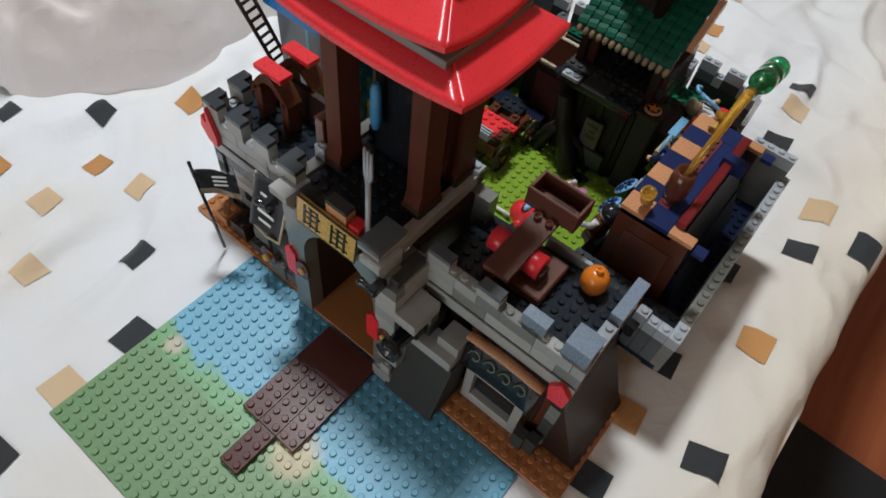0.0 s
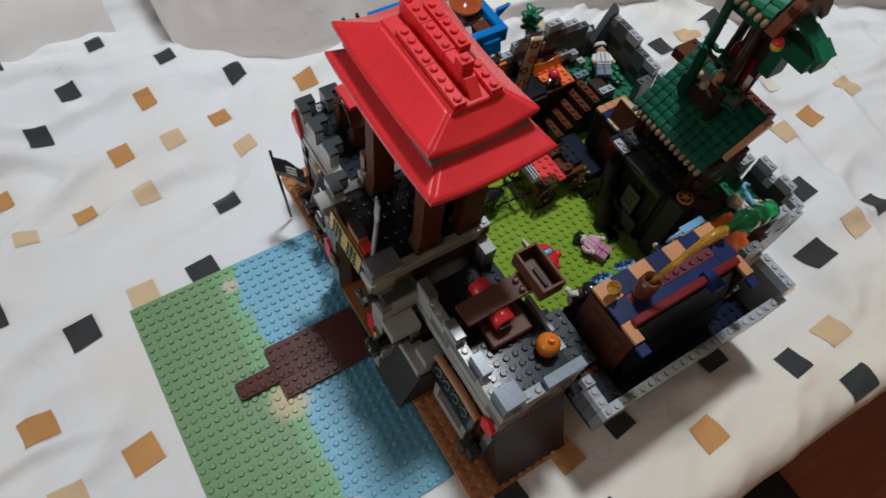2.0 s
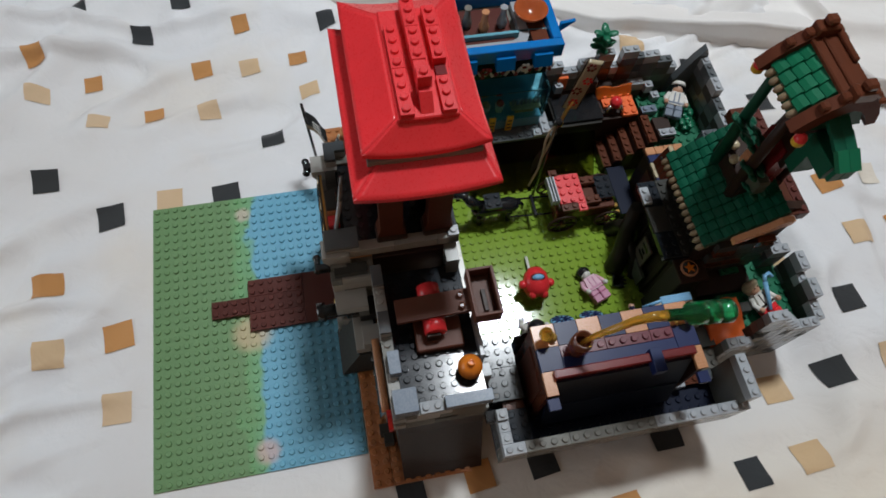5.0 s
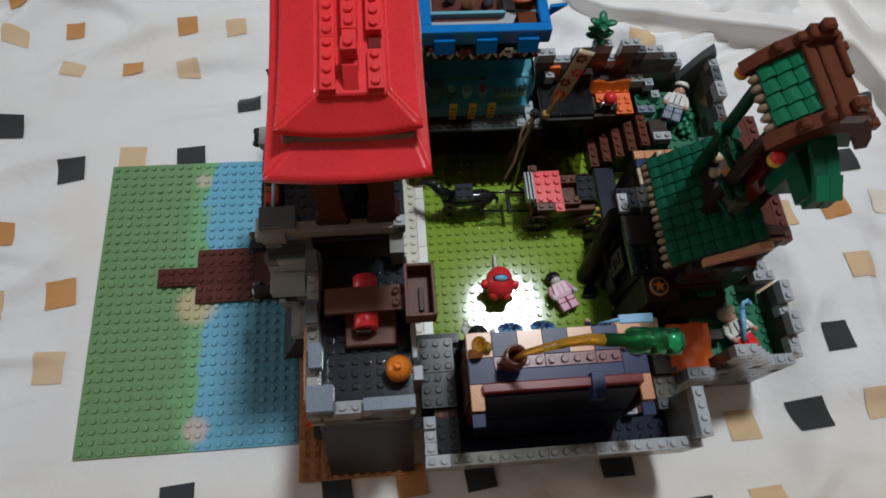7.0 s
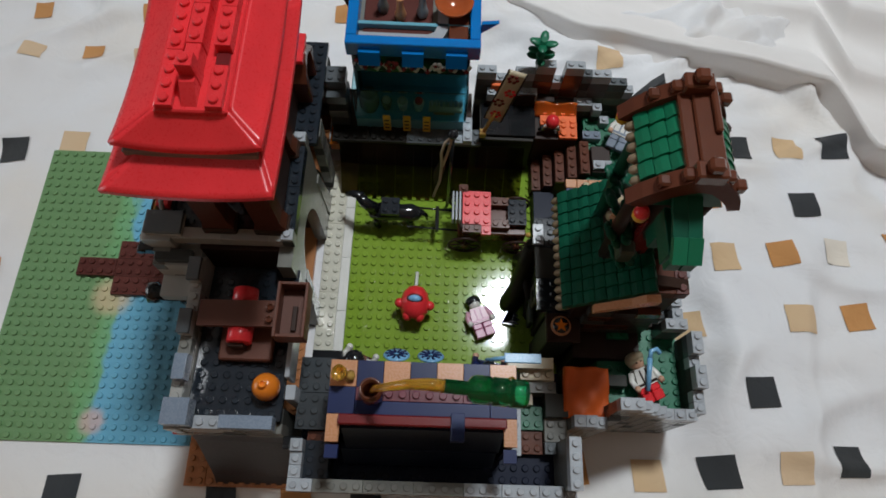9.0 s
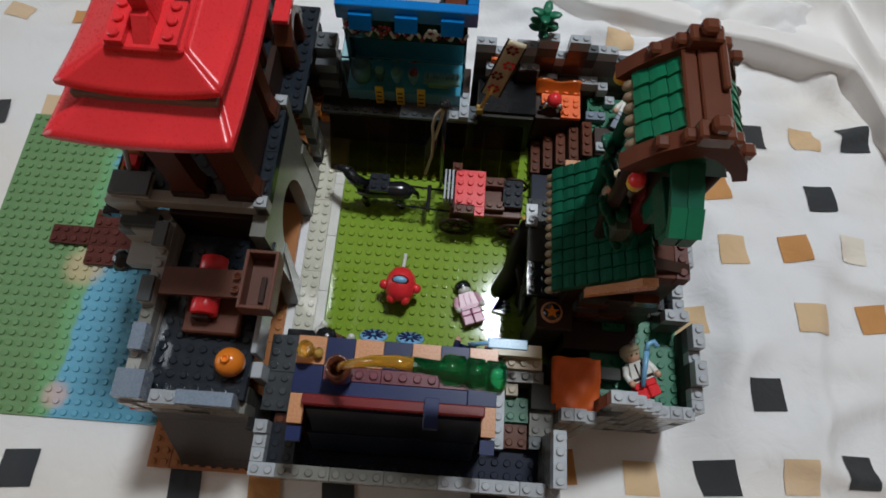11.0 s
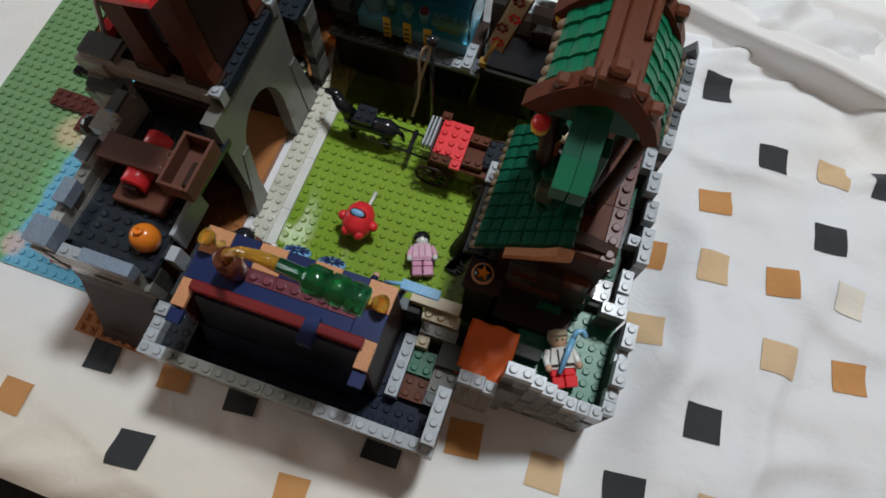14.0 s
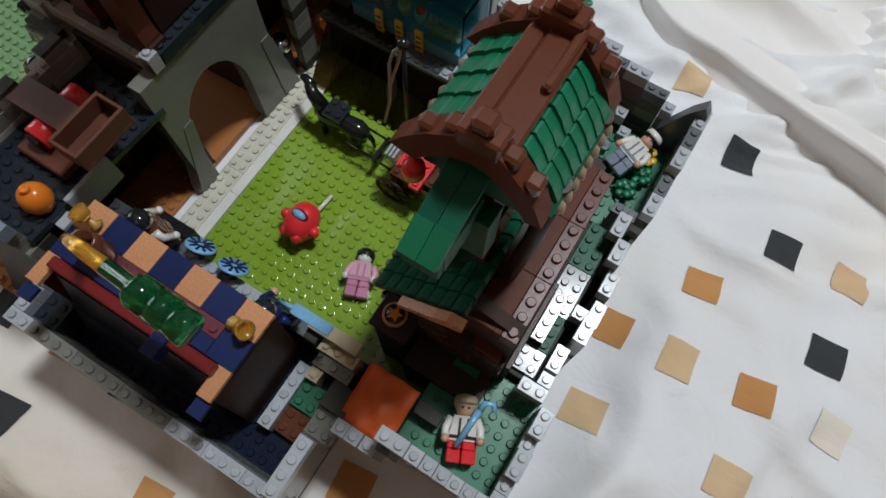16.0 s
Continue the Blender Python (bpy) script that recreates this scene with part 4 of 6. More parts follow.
    g = thing("shop_board", 23.2, 5.5, 7.0, "black curved shop board with orange trim and grey scrolls", "sign")
    part("panel", Shape().sheet(lambda u, v: (23.7 - 0.8 * v - 0.2 * math.sin(v * math.pi), 1.9 + 6.6 * u, 10.0 - 2.9 * v - 0.35 * (2 * u - 1) ** 2), 8, 6, 0.3), BLACK, g)
    part("trim", Shape().sheet(lambda u, v: (23.15 + 0.7 * v, 1.8 + 6.8 * u, 10.7 - 0.5 * (2 * u - 1) ** 2 + 0.25 * (2 * u - 1) ** 4), 10, 2, 0.35), NOUGAT, g)
    for k in range(4):
        yc = 3.2 + 1.4 * k
        pts = [(23.0 + 0.2 * math.sin(a * 0.6) * (1 - a / 14), yc + 0.6 * math.cos(a * 0.6) * (1 - a / 14), 8.75 + 0.66 * math.sin(a * 0.6) * (1 - a / 14)) for a in range(10)]
        part("scroll", Shape().tube(pts, 0.06, n=6), OGREY, g)
    h = thing("red_shield", 24.0, 0.6, 9.6, "red pointed plastic shield at the wing corner", "shield")
    part("plate", Shape().prism([(0.1, 9.7), (1.4, 9.6), (1.7, 11.3), (0.9, 12.4), (0.0, 11.4)], 23.55, 23.95, "x"), RED, h)
    for x, y in ((22.6, 1.2), (22.9, 0.2)):
        brick(w, x, y, 0.4, 1, 1, 6, STONE, False)


def far_wing():
    w = wing("far_wing", 26.0, 39.0, 12.2, 8.0)
    for x, y in ((24.0, 36.9), (24.0, 33.9), (24.0, 30.6), (27.0, 37.2)):
        corner_merlon(w, x, y, 12.0, 1.6)
    brick(w, 24.0, 35.8, 12.0, 1, 1, 1, LGREY, True, "plate")
    brick(w, 24.0, 32.6, 12.0, 1, 1, 1, LGREY, True, "plate")
    brick(w, 26.0, 37.6, 12.0, 1, 1, 1, LGREY, True, "plate")
    bond(w, 24.0, 38.0, 9.6, 8, "x", 2, (OGREY, STONE), 1, False)
    bond(w, 24.0, 38.0, 0.4, 8, "x", 7, (STONE, DGREY), 1, False)
    bond(w, 24.2, 27.0, 0.4, 11, "y", 6, (PALE, OGREY, STONE, BLACK), 1, False)
    for z in range(9):
        brick(w, 31.4, 37.0, 0.4 + 1.2 * z, 1, 1, 3, STONE, False)
        brick(w, 31.4, 28.4, 0.4 + 1.2 * z, 1, 2, 3, OGREY if z % 3 else STONE, False)
    for x, y in ((28.0, 33.4), (31.0, 33.4)):
        a = thing("stable_arch", x, y, 12.2, "brown curved arch frame with a red top plate", "arch")
        for dy in (-2.0, 1.2):
            part("leg", Shape().box(x - 1.0, x + 0.6, y + dy, y + dy + 0.8, 12.2, 16.0, 0.15), BROWN, a)
        hoop = [(y - 2.2 + 4.4 * i / 10, 15.6 + 2.2 * math.sin(math.pi * i / 10)) for i in range(11)]
        part("hoop", Shape().prism(hoop + [(p, q - 0.9) for p, q in hoop[::-1]], x - 1.0, x + 0.6, "x"), BROWN, a)
        part("red_top", Shape().box(x - 0.9, x + 0.5, y - 1.6, y + 1.6, 17.6, 18.1), RED, a)
    part("inner_wall", Shape().box(29.6, 30.2, 27.0, 37.0, 12.2, 15.6), DBROWN, w)
    # banner, flag and clutter on the front
    f = thing("black_flag", 19.6, 34.6, 0.4, "black flag with pale signs on a black pole", "flag")
    part("pole", Shape().tube([(19.9, 34.6, 0.4), (19.5, 35.4, 12.0)], 0.16), BLACK, f)
    part("cloth", Shape().sheet(lambda u, v: (19.6 + 2.3 * u + 0.25 * math.sin(u * 5), 35.1 - 2.7 * u, 8.9 + 2.4 * v - 0.3 * u), 10, 4, 0.1), FLAGCLOTH, f)
    part("tan_hem", Shape().sheet(lambda u, v: (19.56 + 2.3 * u + 0.25 * math.sin(u * 5), 35.0 - 2.7 * u, 8.4 + 0.6 * v - 0.3 * u), 10, 1, 0.12), TANCLOTH, f)
    for k in range(3):
        part("mark", Shape().box(-0.05, 0.0, -0.6, 0.6, 9.5 + 0.5 * k, 9.75 + 0.5 * k, 0.02).turn(Matrix.Translation((20.75, 33.5, 0)) @ Matrix.Rotation(0.7, 4, "Z")), IVORY, f)
    b = thing("emblem_banner", 22.6, 29.5, 6, "dark banner with pale signs and a tan border", "banner")
    part("cloth", Shape().sheet(lambda u, v: (23.0 - 1.6 * v + 0.3 * math.sin(u * 4), 27.4 + 3.8 * u, 11.4 - 5.2 * v), 8, 8, 0.15), FLAGCLOTH, b)
    part("border", Shape().tube([(23.0, 27.3, 11.4), (21.3, 27.5, 6.1), (21.4, 29.4, 5.4), (21.4, 31.2, 6.1), (23.0, 31.3, 11.4)], 0.13, n=6), TANCLOTH, b)
    for k in range(4):
        part("mark", Shape().box(22.0 - 0.3 * k + 0.35, 22.12 - 0.3 * k + 0.35, 28.4 + 0.2 * (k % 2), 30.4 - 0.3 * (k % 2), 9.6 - 0.8 * k, 9.9 - 0.8 * k, 0.03), IVORY, b)
    r = thing("red_flame_crest", 23.2, 38.2, 9.6, "red flame-shaped plastic crest on the wing corner", "crest")
    part("plate", Shape().prism([(37.4, 9.4), (38.4, 9.6), (39.2, 11.0), (38.8, 12.4), (38.3, 11.6), (38.0, 13.6), (37.6, 11.8), (37.2, 10.6)], 23.5, 23.9, "x"), RED, r)
    for k, (x, y, m) in enumerate(((21.6, 36.2, EARTH), (21.6, 33.4, DBROWN), (21.6, 30.6, STONE), (21.2, 27.4, OGREY), (21.4, 25.8, DGREY))):
        brick(w, x, y, 0.4, 2, 2, 3 + (k % 2) * 2, m, True)
        if k > 1:
            brick(w, x + 0.6, y, 0.4 + 1.2 + (k % 2) * 0.8, 2, 2, 4, random.choice((STONE, OGREY)), k % 2 == 0)
    s = thing("round_shield", 20.8, 29.0, 1.8, "brown round shield leaning on the wall foot", "shield")
    part("plate", Shape().spin([(1.0, 0), (1.05, 0.12), (0.9, 0.3), (0.0001, 0.45)], (20.9, 29.0, 3.2), 14, axis="x"), BROWN, s)
    part("boss", Shape().ball((20.75, 29.0, 3.2), 0.4), GOLD, s)
    k = thing("grey_kettle", 30.6, 26.6, 0.4, "small silver round pot behind the gate arch", "pot")
    part("pot", Shape().ball((30.8, 27.6, 4.4), 0.9).spin([(0.5, 0), (0.6, 0.3)], (30.8, 27.6, 5.1), 10), CHROME, k)
    part("post", Shape().box(30.3, 31.3, 27.1, 28.1, 0.4, 3.6), STONE, k)


# ---- roof terrace things ----
def pumpkin():
    x, y, z = 31.2, 3.5, 13.2
    p = thing("pumpkin", x, y, z, "small orange plastic pumpkin on the roof terrace", "pumpkin")
    part("body", Shape().spin([(0.45, z + 0.02), (0.88, z + 0.25), (1.08, z + 0.9), (1.05, z + 1.5), (0.78, z + 2.05), (0.34, z + 2.25)], (x, y, 0), 18), ORANGE, p)
    part("stem", Shape().spin([(0.32, z + 2.1), (0.32, z + 2.55), (0.27, z + 2.6), (0.19, z + 2.6), (0.19, z + 2.4)], (x, y, 0), 12), ORANGE, p)


def catapult():
    c = thing("catapult", 29.0, 8.6, 12.4, "brown toy catapult with a box bucket and red drums", "catapult")
    part("base", Shape().box(27.0, 31.2, 5.6, 8.4, 12.45, 13.4, 0.12), WORN, c)
    part("base_rail", Shape().box(26.6, 31.0, 9.4, 10.4, 12.45, 13.2, 0.12), WORN, c)
    part("frame_post", Shape().box(28.0, 29.2, 6.4, 7.0, 13.3, 14.6), DBROWN, c)
    part("frame_post", Shape().box(28.0, 29.2, 10.2, 10.8, 12.45, 14.6), DBROWN, c)
    for y in (6.7, 9.8):
        part("red_drum", Shape().spin([(0.85, y), (1.0, y + 0.08), (1.0, y + 1.35), (0.85, y + 1.43)], (28.8, 0, 14.4), 16, axis="y"), RED, c)
    part("arm", Shape().prism([(25.6, 15.0), (32.2, 15.35), (32.2, 15.8), (25.6, 15.45)], 7.8, 9.9, "y"), WORN, c)
    for y in (8.3, 9.3):
        part("arm_stud", Shape().spin([(0.3, 15.9), (0.3, 16.15), (0.2, 16.15), (0.2, 16.0)], (31.3, y, 0), 10), BROWN, c)
    b = Shape()
    x0, x1, y0, y1, z0, z1 = 32.0, 34.4, 6.6, 11.0, 15.6, 17.4
    b.box(x0, x1, y0, y1, z0, z0 + 0.3).box(x0, x0 + 0.25, y0, y1, z0 + 0.3, z1).box(x1 - 0.25, x1, y0, y1, z0 + 0.3, z1).box(x0 + 0.25, x1 - 0.25, y0, y0 + 0.25, z0 + 0.3, z1).box(x0 + 0.25, x1 - 0.25, y1 - 0.25, y1, z0 + 0.3, z1)
    part("bucket", b, WORN, c)
    part("inner_bar", Shape().box(33.1, 33.5, 7.4, 9.4, 15.9, 16.2, 0.05), DBROWN, c)
    c.location.z += 0.7 * U


# ---- tavern terrace on the near side ----
def terrace():
    t = thing("tavern_terrace", 44, 0, 6.4, "raised toy terrace with pale grey studded walls", "terrace")
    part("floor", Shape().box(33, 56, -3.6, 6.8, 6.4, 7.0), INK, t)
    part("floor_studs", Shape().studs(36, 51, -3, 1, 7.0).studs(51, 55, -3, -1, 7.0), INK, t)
    part("plinth", Shape().box(34, 55, 2.0, 6.6, 0.2, 6.4), BLACK, t)
    bond(t, 33, -4, 6.4, 23, "x", 3, (OGREY,), 1, False)
    at = 33
    for n, m in ((2, LGREY), (4, OGREY), (4, OGREY), (4, OGREY), (3, LGREY), (3, LGREY), (2, LGREY), (1, LGREY)):
        brick(t, at, -4, 10.0, n, 1, 3, m, True)
        at += n
    for k, m in enumerate((LGREY, LGREY, LGREY)):
        brick(t, 33, -3 + k, 6.4, 1, 1, 9, DGREY, False)
        brick(t, 33, -3 + k, 10.0, 1, 1, 3 + (k > 1), m, True)
    brick(t, 55, -3.4, 6.4, 1, 4, 15, OGREY, False)
    brick(t, 55, -3.4, 12.4, 1, 4, 3, LGREY, True)
    brick(t, 34, -3, 7.0, 2, 3, 8, BLUEBLACK, True)
    for y, h in ((0.8, 9), (3.8, 9)):
        brick(t, 33, y, 7.0, 3, 3, h, SLATE, True)
    brick(t, 34, -0.2, 7.0, 2, 1, 7, BROWN, True)
    brick(t, 33, 7.5, 0.4, 4, 1, 14, BLACK, False)
    # inner back wall facing the courtyard
    bond(t, 36.6, 5.7, 0.4, 15, "x", 8, (STONE, DBROWN, DGREY), 1, False)
    for x in (40.0, 44.0):
        brick(t, x, 5.7, 10.0, 3, 1, 1, LGREY, True, "plate")
    brick(t, 50.6, 6.4, 10.0, 4, 1, 2, TAN, False)
    # right-hand patchwork of plates and bricks
    brick(t, 51, -0.6, 7.0, 1, 5, 4, LGREY, True)
    brick(t, 52, 4.6, 7.0, 3, 1, 6, OGREY, True)
    brick(t, 51.8, 5.6, 7.0, 3, 1, 7, TAN, True)
    brick(t, 52, 3.6, 7.0, 1, 1, 5, TAN, True)
    brick(t, 52, 1.6, 7.0, 2, 2, 3, GREEN, True)
    brick(t, 54, 2.6, 7.0, 2, 2, 6, STONE, False)
    brick(t, 54, 0.6, 7.0, 2, 2, 4, OGREY, True)
    brick(t, 52, -0.4, 7.0, 2, 2, 2, BROWN, True)
    brick(t, 54, -0.4, 7.0, 1, 1, 4, DGREY, True)


def tavern():
    t = thing("tavern", 43.5, 1.5, 7.0, "brown toy tavern with a checked nougat and navy roof edge", "house")
    part("side_wall", Shape().prism([(-0.9, 7.0), (5.2, 7.0), (5.2, 16.6), (-0.5, 16.6)], 36.6, 37.0, "x"), BROWN, t)
    part("side_panel", Shape().prism([(0.2, 8.4), (4.2, 8.4), (4.2, 14.8), (0.4, 14.8)], 36.5, 36.62, "x"), WORN, t)
    part("side_wall", Shape().prism([(-0.9, 7.0), (5.2, 7.0), (5.2, 16.6), (-0.5, 16.6)], 50.0, 50.4, "x"), DBROWN, t)
    part("rear_wall", Shape().box(37.0, 50.0, 4.8, 5.2, 7.0, 16.1), DBROWN, t)
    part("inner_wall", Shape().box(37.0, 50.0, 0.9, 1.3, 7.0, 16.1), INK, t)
    # checked border tiles
    z = 16.6
    for k in range(7):
        brick(t, 36.5 + 2 * k, 3.3, z, 2, 2, 1, NAVY if k % 2 else NOUGAT, False, "tile")
    for x in (36.5, 48.5):
        brick(t, x, 1.3, z, 2, 2, 1, NAVY, False, "tile")
        brick(t, x + (0.0 if x < 40 else 1.0), -0.7, z, 1, 2, 1, NOUGAT, False, "tile")
        brick(t, x + (0.0 if x < 40 else 1.0), -1.8, z - 0.4, 1, 1, 1, NAVY, False, "tile")
    part("roof_bed", Shape().box(36.6, 50.4, 0.9, 5.2, 16.1, 16.6), DBROWN, t)
    brick(t, 38.5, 1.3, z, 10, 1, 1, NAVY, False, "tile")
    for x, n in ((38.5, 4), (42.5, 4), (46.5, 2)):
        brick(t, x, 2.3, z, n, 1, 1, MAUVE, True, "plate")
    part("red_beam", Shape().box(37.4, 49.7, 0.5, 1.25, 16.6, 17.6, 0.1), DRED, t)
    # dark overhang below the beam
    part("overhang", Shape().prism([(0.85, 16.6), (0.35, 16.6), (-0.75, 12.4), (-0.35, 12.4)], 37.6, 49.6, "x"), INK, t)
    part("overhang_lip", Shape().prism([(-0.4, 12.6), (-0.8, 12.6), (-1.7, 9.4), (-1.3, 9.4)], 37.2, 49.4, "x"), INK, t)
    brick(t, 45.6, -0.5, 16.7, 1, 2, 3, NAVY, False, "navy_block")
    # things on the roof
    b = thing("green_bottle", 45.6, 2.4, 17.2, "large clear green toy bottle propped over the tavern roof", "bottle")
    prof = [(0.0001, 0), (0.78, 0), (0.92, 0.15), (0.92, 1.1), (0.76, 1.16), (0.76, 1.24), (0.92, 1.3), (0.92, 2.25), (0.76, 2.31), (0.76, 2.39), (0.92, 2.45), (0.92, 3.4), (0.78, 3.7), (0.46, 3.9), (0.46, 5.4), (0.34, 5.4), (0.34, 4.1), (0.66, 3.5), (0.74, 0.3), (0.0001, 0.3)]
    tilt = Matrix.Translation((50.2, 1.95, 23.8)) @ Matrix.Rotation(radians(177), 4, "Z") @ Matrix.Rotation(radians(90 - 7), 4, "Y")
    part("glass", Shape().spin(prof, (0, 0, 0), 20).turn(tilt), GLASSGREEN, b)
    part("amber_stream", Shape().tube([(45.1, 2.2, 24.4), (43.8, 2.25, 24.7), (42.5, 2.3, 24.2), (41.2, 2.32, 22.9), (40.3, 2.5, 21.2), (39.9, 2.65, 19.2), (39.8, 2.7, 17.7)], 0.44, n=10, r1=0.16), AMBER, b, "clear amber stream from neck to mug")
    m = thing("brown_mug", 39.8, 2.7, 17.0, "dark brown barrel mug on the tavern roof", "mug")
    part("barrel", Shape().spin([(0.72, 17.0), (0.9, 17.8), (0.9, 19.0), (0.78, 19.9), (0.62, 19.9), (0.62, 17.6), (0.0001, 17.6)], (39.8, 2.7, 0), 16), BROWN, m)
    # two goblets, tipped against the tiles
    for x, y, lean in ((38.0, 4.0, -0.5), (48.9, 3.6, 0.9)):
        g = thing("gold_goblet", x, y, 16.9, "gold-coloured plastic goblet on the roof tiles", "goblet", "goblets")
        tip = Matrix.Translation((x, y, 17.25)) @ Matrix.Rotation(lean, 4, "Y")
        part("cup", Shape().spin([(0.0001, 0.8), (0.5, 0.9), (0.62, 1.5), (0.5, 1.5), (0.4, 1.1)], (0, 0, 0), 12).turn(tip), AMBER, g)
        part("stem", Shape().spin([(0.5, 0.0), (0.2, 0.2), (0.2, 0.9)], (0, 0, 0), 10).turn(tip), GOLD, g)
    for x in (41.1, 44.0):
        v = thing("ribbed_blue_wheel", x, 6.8, 10.0, "blue flower-ribbed wheel on the tavern's courtyard side", "wheel", "blue wheels")
        hub = (x, 6.95, 11.3)
        turn = Matrix.Translation(hub) @ Matrix.Rotation(-0.9, 4, "X")
        part("disc", Shape().spin([(0.0001, 0.0), (1.05, 0.0), (1.15, 0.1), (1.05, 0.22), (0.0001, 0.22)], (0, 0, 0), 18).turn(turn), SKYBLUE, v)
        for q in range(10):
            a = q * math.pi / 5
            part("rib", Shape().tube([(0.25 * math.cos(a), 0.25 * math.sin(a), 0.24), (0.95 * math.cos(a), 0.95 * math.sin(a), 0.24)], 0.1, n=5).turn(turn), NAVY, v)
        part("post", Shape().box(x - 0.3, x + 0.3, 6.3, 6.7, 10.0, 11.6), BLACK, v)


# ---- courtyard ----
def wheel(parent, x, y, z, r, name="wheel"):
    s = Shape()
    pts = [(x + r * math.cos(a * math.pi / 10), y, z + r * math.sin(a * math.pi / 10)) for a in range(21)]
    s.tube(pts, 0.16, n=6)
    for k in range(4):
        a = k * math.pi / 4
        s.tube([(x - r * math.cos(a), y, z - r * math.sin(a)), (x + r * math.cos(a), y, z + r * math.sin(a))], 0.09, n=5)
    w = part(name, s, DBROWN, parent)
    part("hub", Shape().spin([(0.35, -0.25), (0.35, 0.25)], (x, y, z), 10, axis="y"), BROWN, w)
    return w


def carriage():
    c = thing("carriage", 50, 23.8, 0.4, "brown toy carriage with a red studded roof", "carriage")
    part("body", Shape().box(46.4, 53.6, 22.0, 25.8, 1.8, 3.6, 0.1), BROWN, c)
    part("cabin", Shape().box(46.6, 49.4, 22.2, 25.8, 3.6, 4.4, 0.1), DBROWN, c)
    brick(c, 46.8, 22.4, 4.4, 3, 4, 1, RED, True, "red_plate")
    brick(c, 48.8, 21.4, 4.4, 1, 1, 1, RED, True, "red_plate")
    brick(c, 46.8, 21.6, 4.4, 2, 1, 1, BROWN, True, "brown_plate")
    brick(c, 46.4, 26.2, 4.4, 1, 1, 1, BROWN, True, "brown_plate")
    brick(c, 49.8, 25.0, 3.6, 2, 1, 2, BROWN, True, "brown_plate")
    brick(c, 49.8, 22.4, 3.6, 2, 1, 2, BROWN, True, "brown_plate")
    brick(c, 51.6, 22.8, 3.6, 2, 3, 2, BLUEBLACK, True, "dark_plate")
    for k in range(3):
        part("grille_bar", Shape().box(45.7 + 0.36 * k, 45.9 + 0.36 * k, 22.6, 25.9, 4.6, 5.6, 0.04), LGREY, c)
    for x, r in ((47.2, 1.7), (52.8, 1.5)):
        for y in (21.3, 26.5):
            wheel(c, x, y, 0.4 + r, r)
    part("axle", Shape().tube([(47.2, 21.3, 2.1), (47.2, 26.5, 2.1)], 0.15), BLACK, c)
    part("axle", Shape().tube([(52.8, 21.3, 1.9), (52.8, 26.5, 1.9)], 0.15), BLACK, c)
    for y in (22.9, 25.2):
        part("shaft", Shape().tube([(46.4, y, 2.2), (41.0, y + 0.1, 2.6)], 0.12), BLACK, c)
    part("harness_bar", Shape().box(44.0, 44.4, 22.6, 25.4, 2.2, 2.9), BLACK, c)
    for k in range(2):
        part("brass_lamp", Shape().ball((54.0, 21.6 + 0.9 * k, 2.6), 0.3), GOLD, c)
    h = Shape()
    h.spin([(0.0001, 36.7), (0.7, 37.0), (1.05, 38.0), (0.9, 40.0), (1.05, 41.4), (0.75, 42.2), (0.0001, 42.7)], (0, 24.4, 3.0), 14, axis="x", squash=(0.95, 1.0))
    for x, y in ((37.8, 23.8), (37.8, 25.0), (41.4, 23.8), (41.4, 25.0)):
        h.tube([(x, y, 2.8), (x - 0.2, y, 1.4), (x, y, 0.4)], 0.36, n=8, r1=0.3)
    h.tube([(37.6, 24.4, 3.6), (36.6, 24.6, 4.6), (36.0, 25.0, 5.3)], 0.75, n=10, r1=0.5)
    h.tube([(36.4, 24.9, 5.4), (35.3, 25.4, 5.1), (34.6, 25.7, 4.4)], 0.48, n=10, r1=0.3)
    h.tube([(42.4, 24.4, 3.4), (43.0, 24.4, 2.6), (43.1, 24.4, 1.6)], 0.3, n=8, r1=0.15)
    h.box(38.4, 40.2, 23.6, 25.3, 3.6, 4.2, 0.2)
    solo("toy_horse", h, BLACK, "black toy horse harnessed to the carriage", "horse")
    s = thing("horse_saddle", 39.3, 24.4, 4.2, "glossy black studded saddle plate on the black horse", "saddle")
    brick(s, 38.2, 23.5, 4.0, 2, 2, 1, BLUEBLACK, True, "plate")
    w = thing("whip_pole", 45.3, 26.8, 0.4, "tall black pole with a pale hanging cord", "pole")
    part("pole", Shape().tube([(45.3, 26.8, 0.4), (45.3, 26.8, 15.0)], 0.2), BLACK, w)
    part("knob", Shape().ball((45.3, 26.8, 15.0), 0.5), BLACK, w)
    part("cord", Shape().tube([(45.2, 26.7, 14.7), (44.6, 26.5, 14.0), (44.3, 26.2, 12.6), (44.4, 26.0, 10.8), (44.3, 25.8, 8.0), (43.7, 25.6, 4.8)], 0.14, n=6), TANCLOTH, w)
    part("cord", Shape().tube([(45.2, 26.7, 14.5), (45.0, 26.4, 13.0), (44.7, 26.1, 11.6), (44.5, 26.0, 10.6)], 0.14, n=6), TANCLOTH, w)
    f = thing("leather_flap", 44.2, 26.4, 8, "dark brown leaf-shaped flap on the cord", "flap")
    part("flap", Shape().sheet(lambda u, v: (44.6 - 0.8 * u + 0.5 * (2 * v - 1) * math.sin(u * 3.1), 26.5 - 0.3 * u, 11.5 - 5.0 * u), 8, 4, 0.1), DBROWN, f)


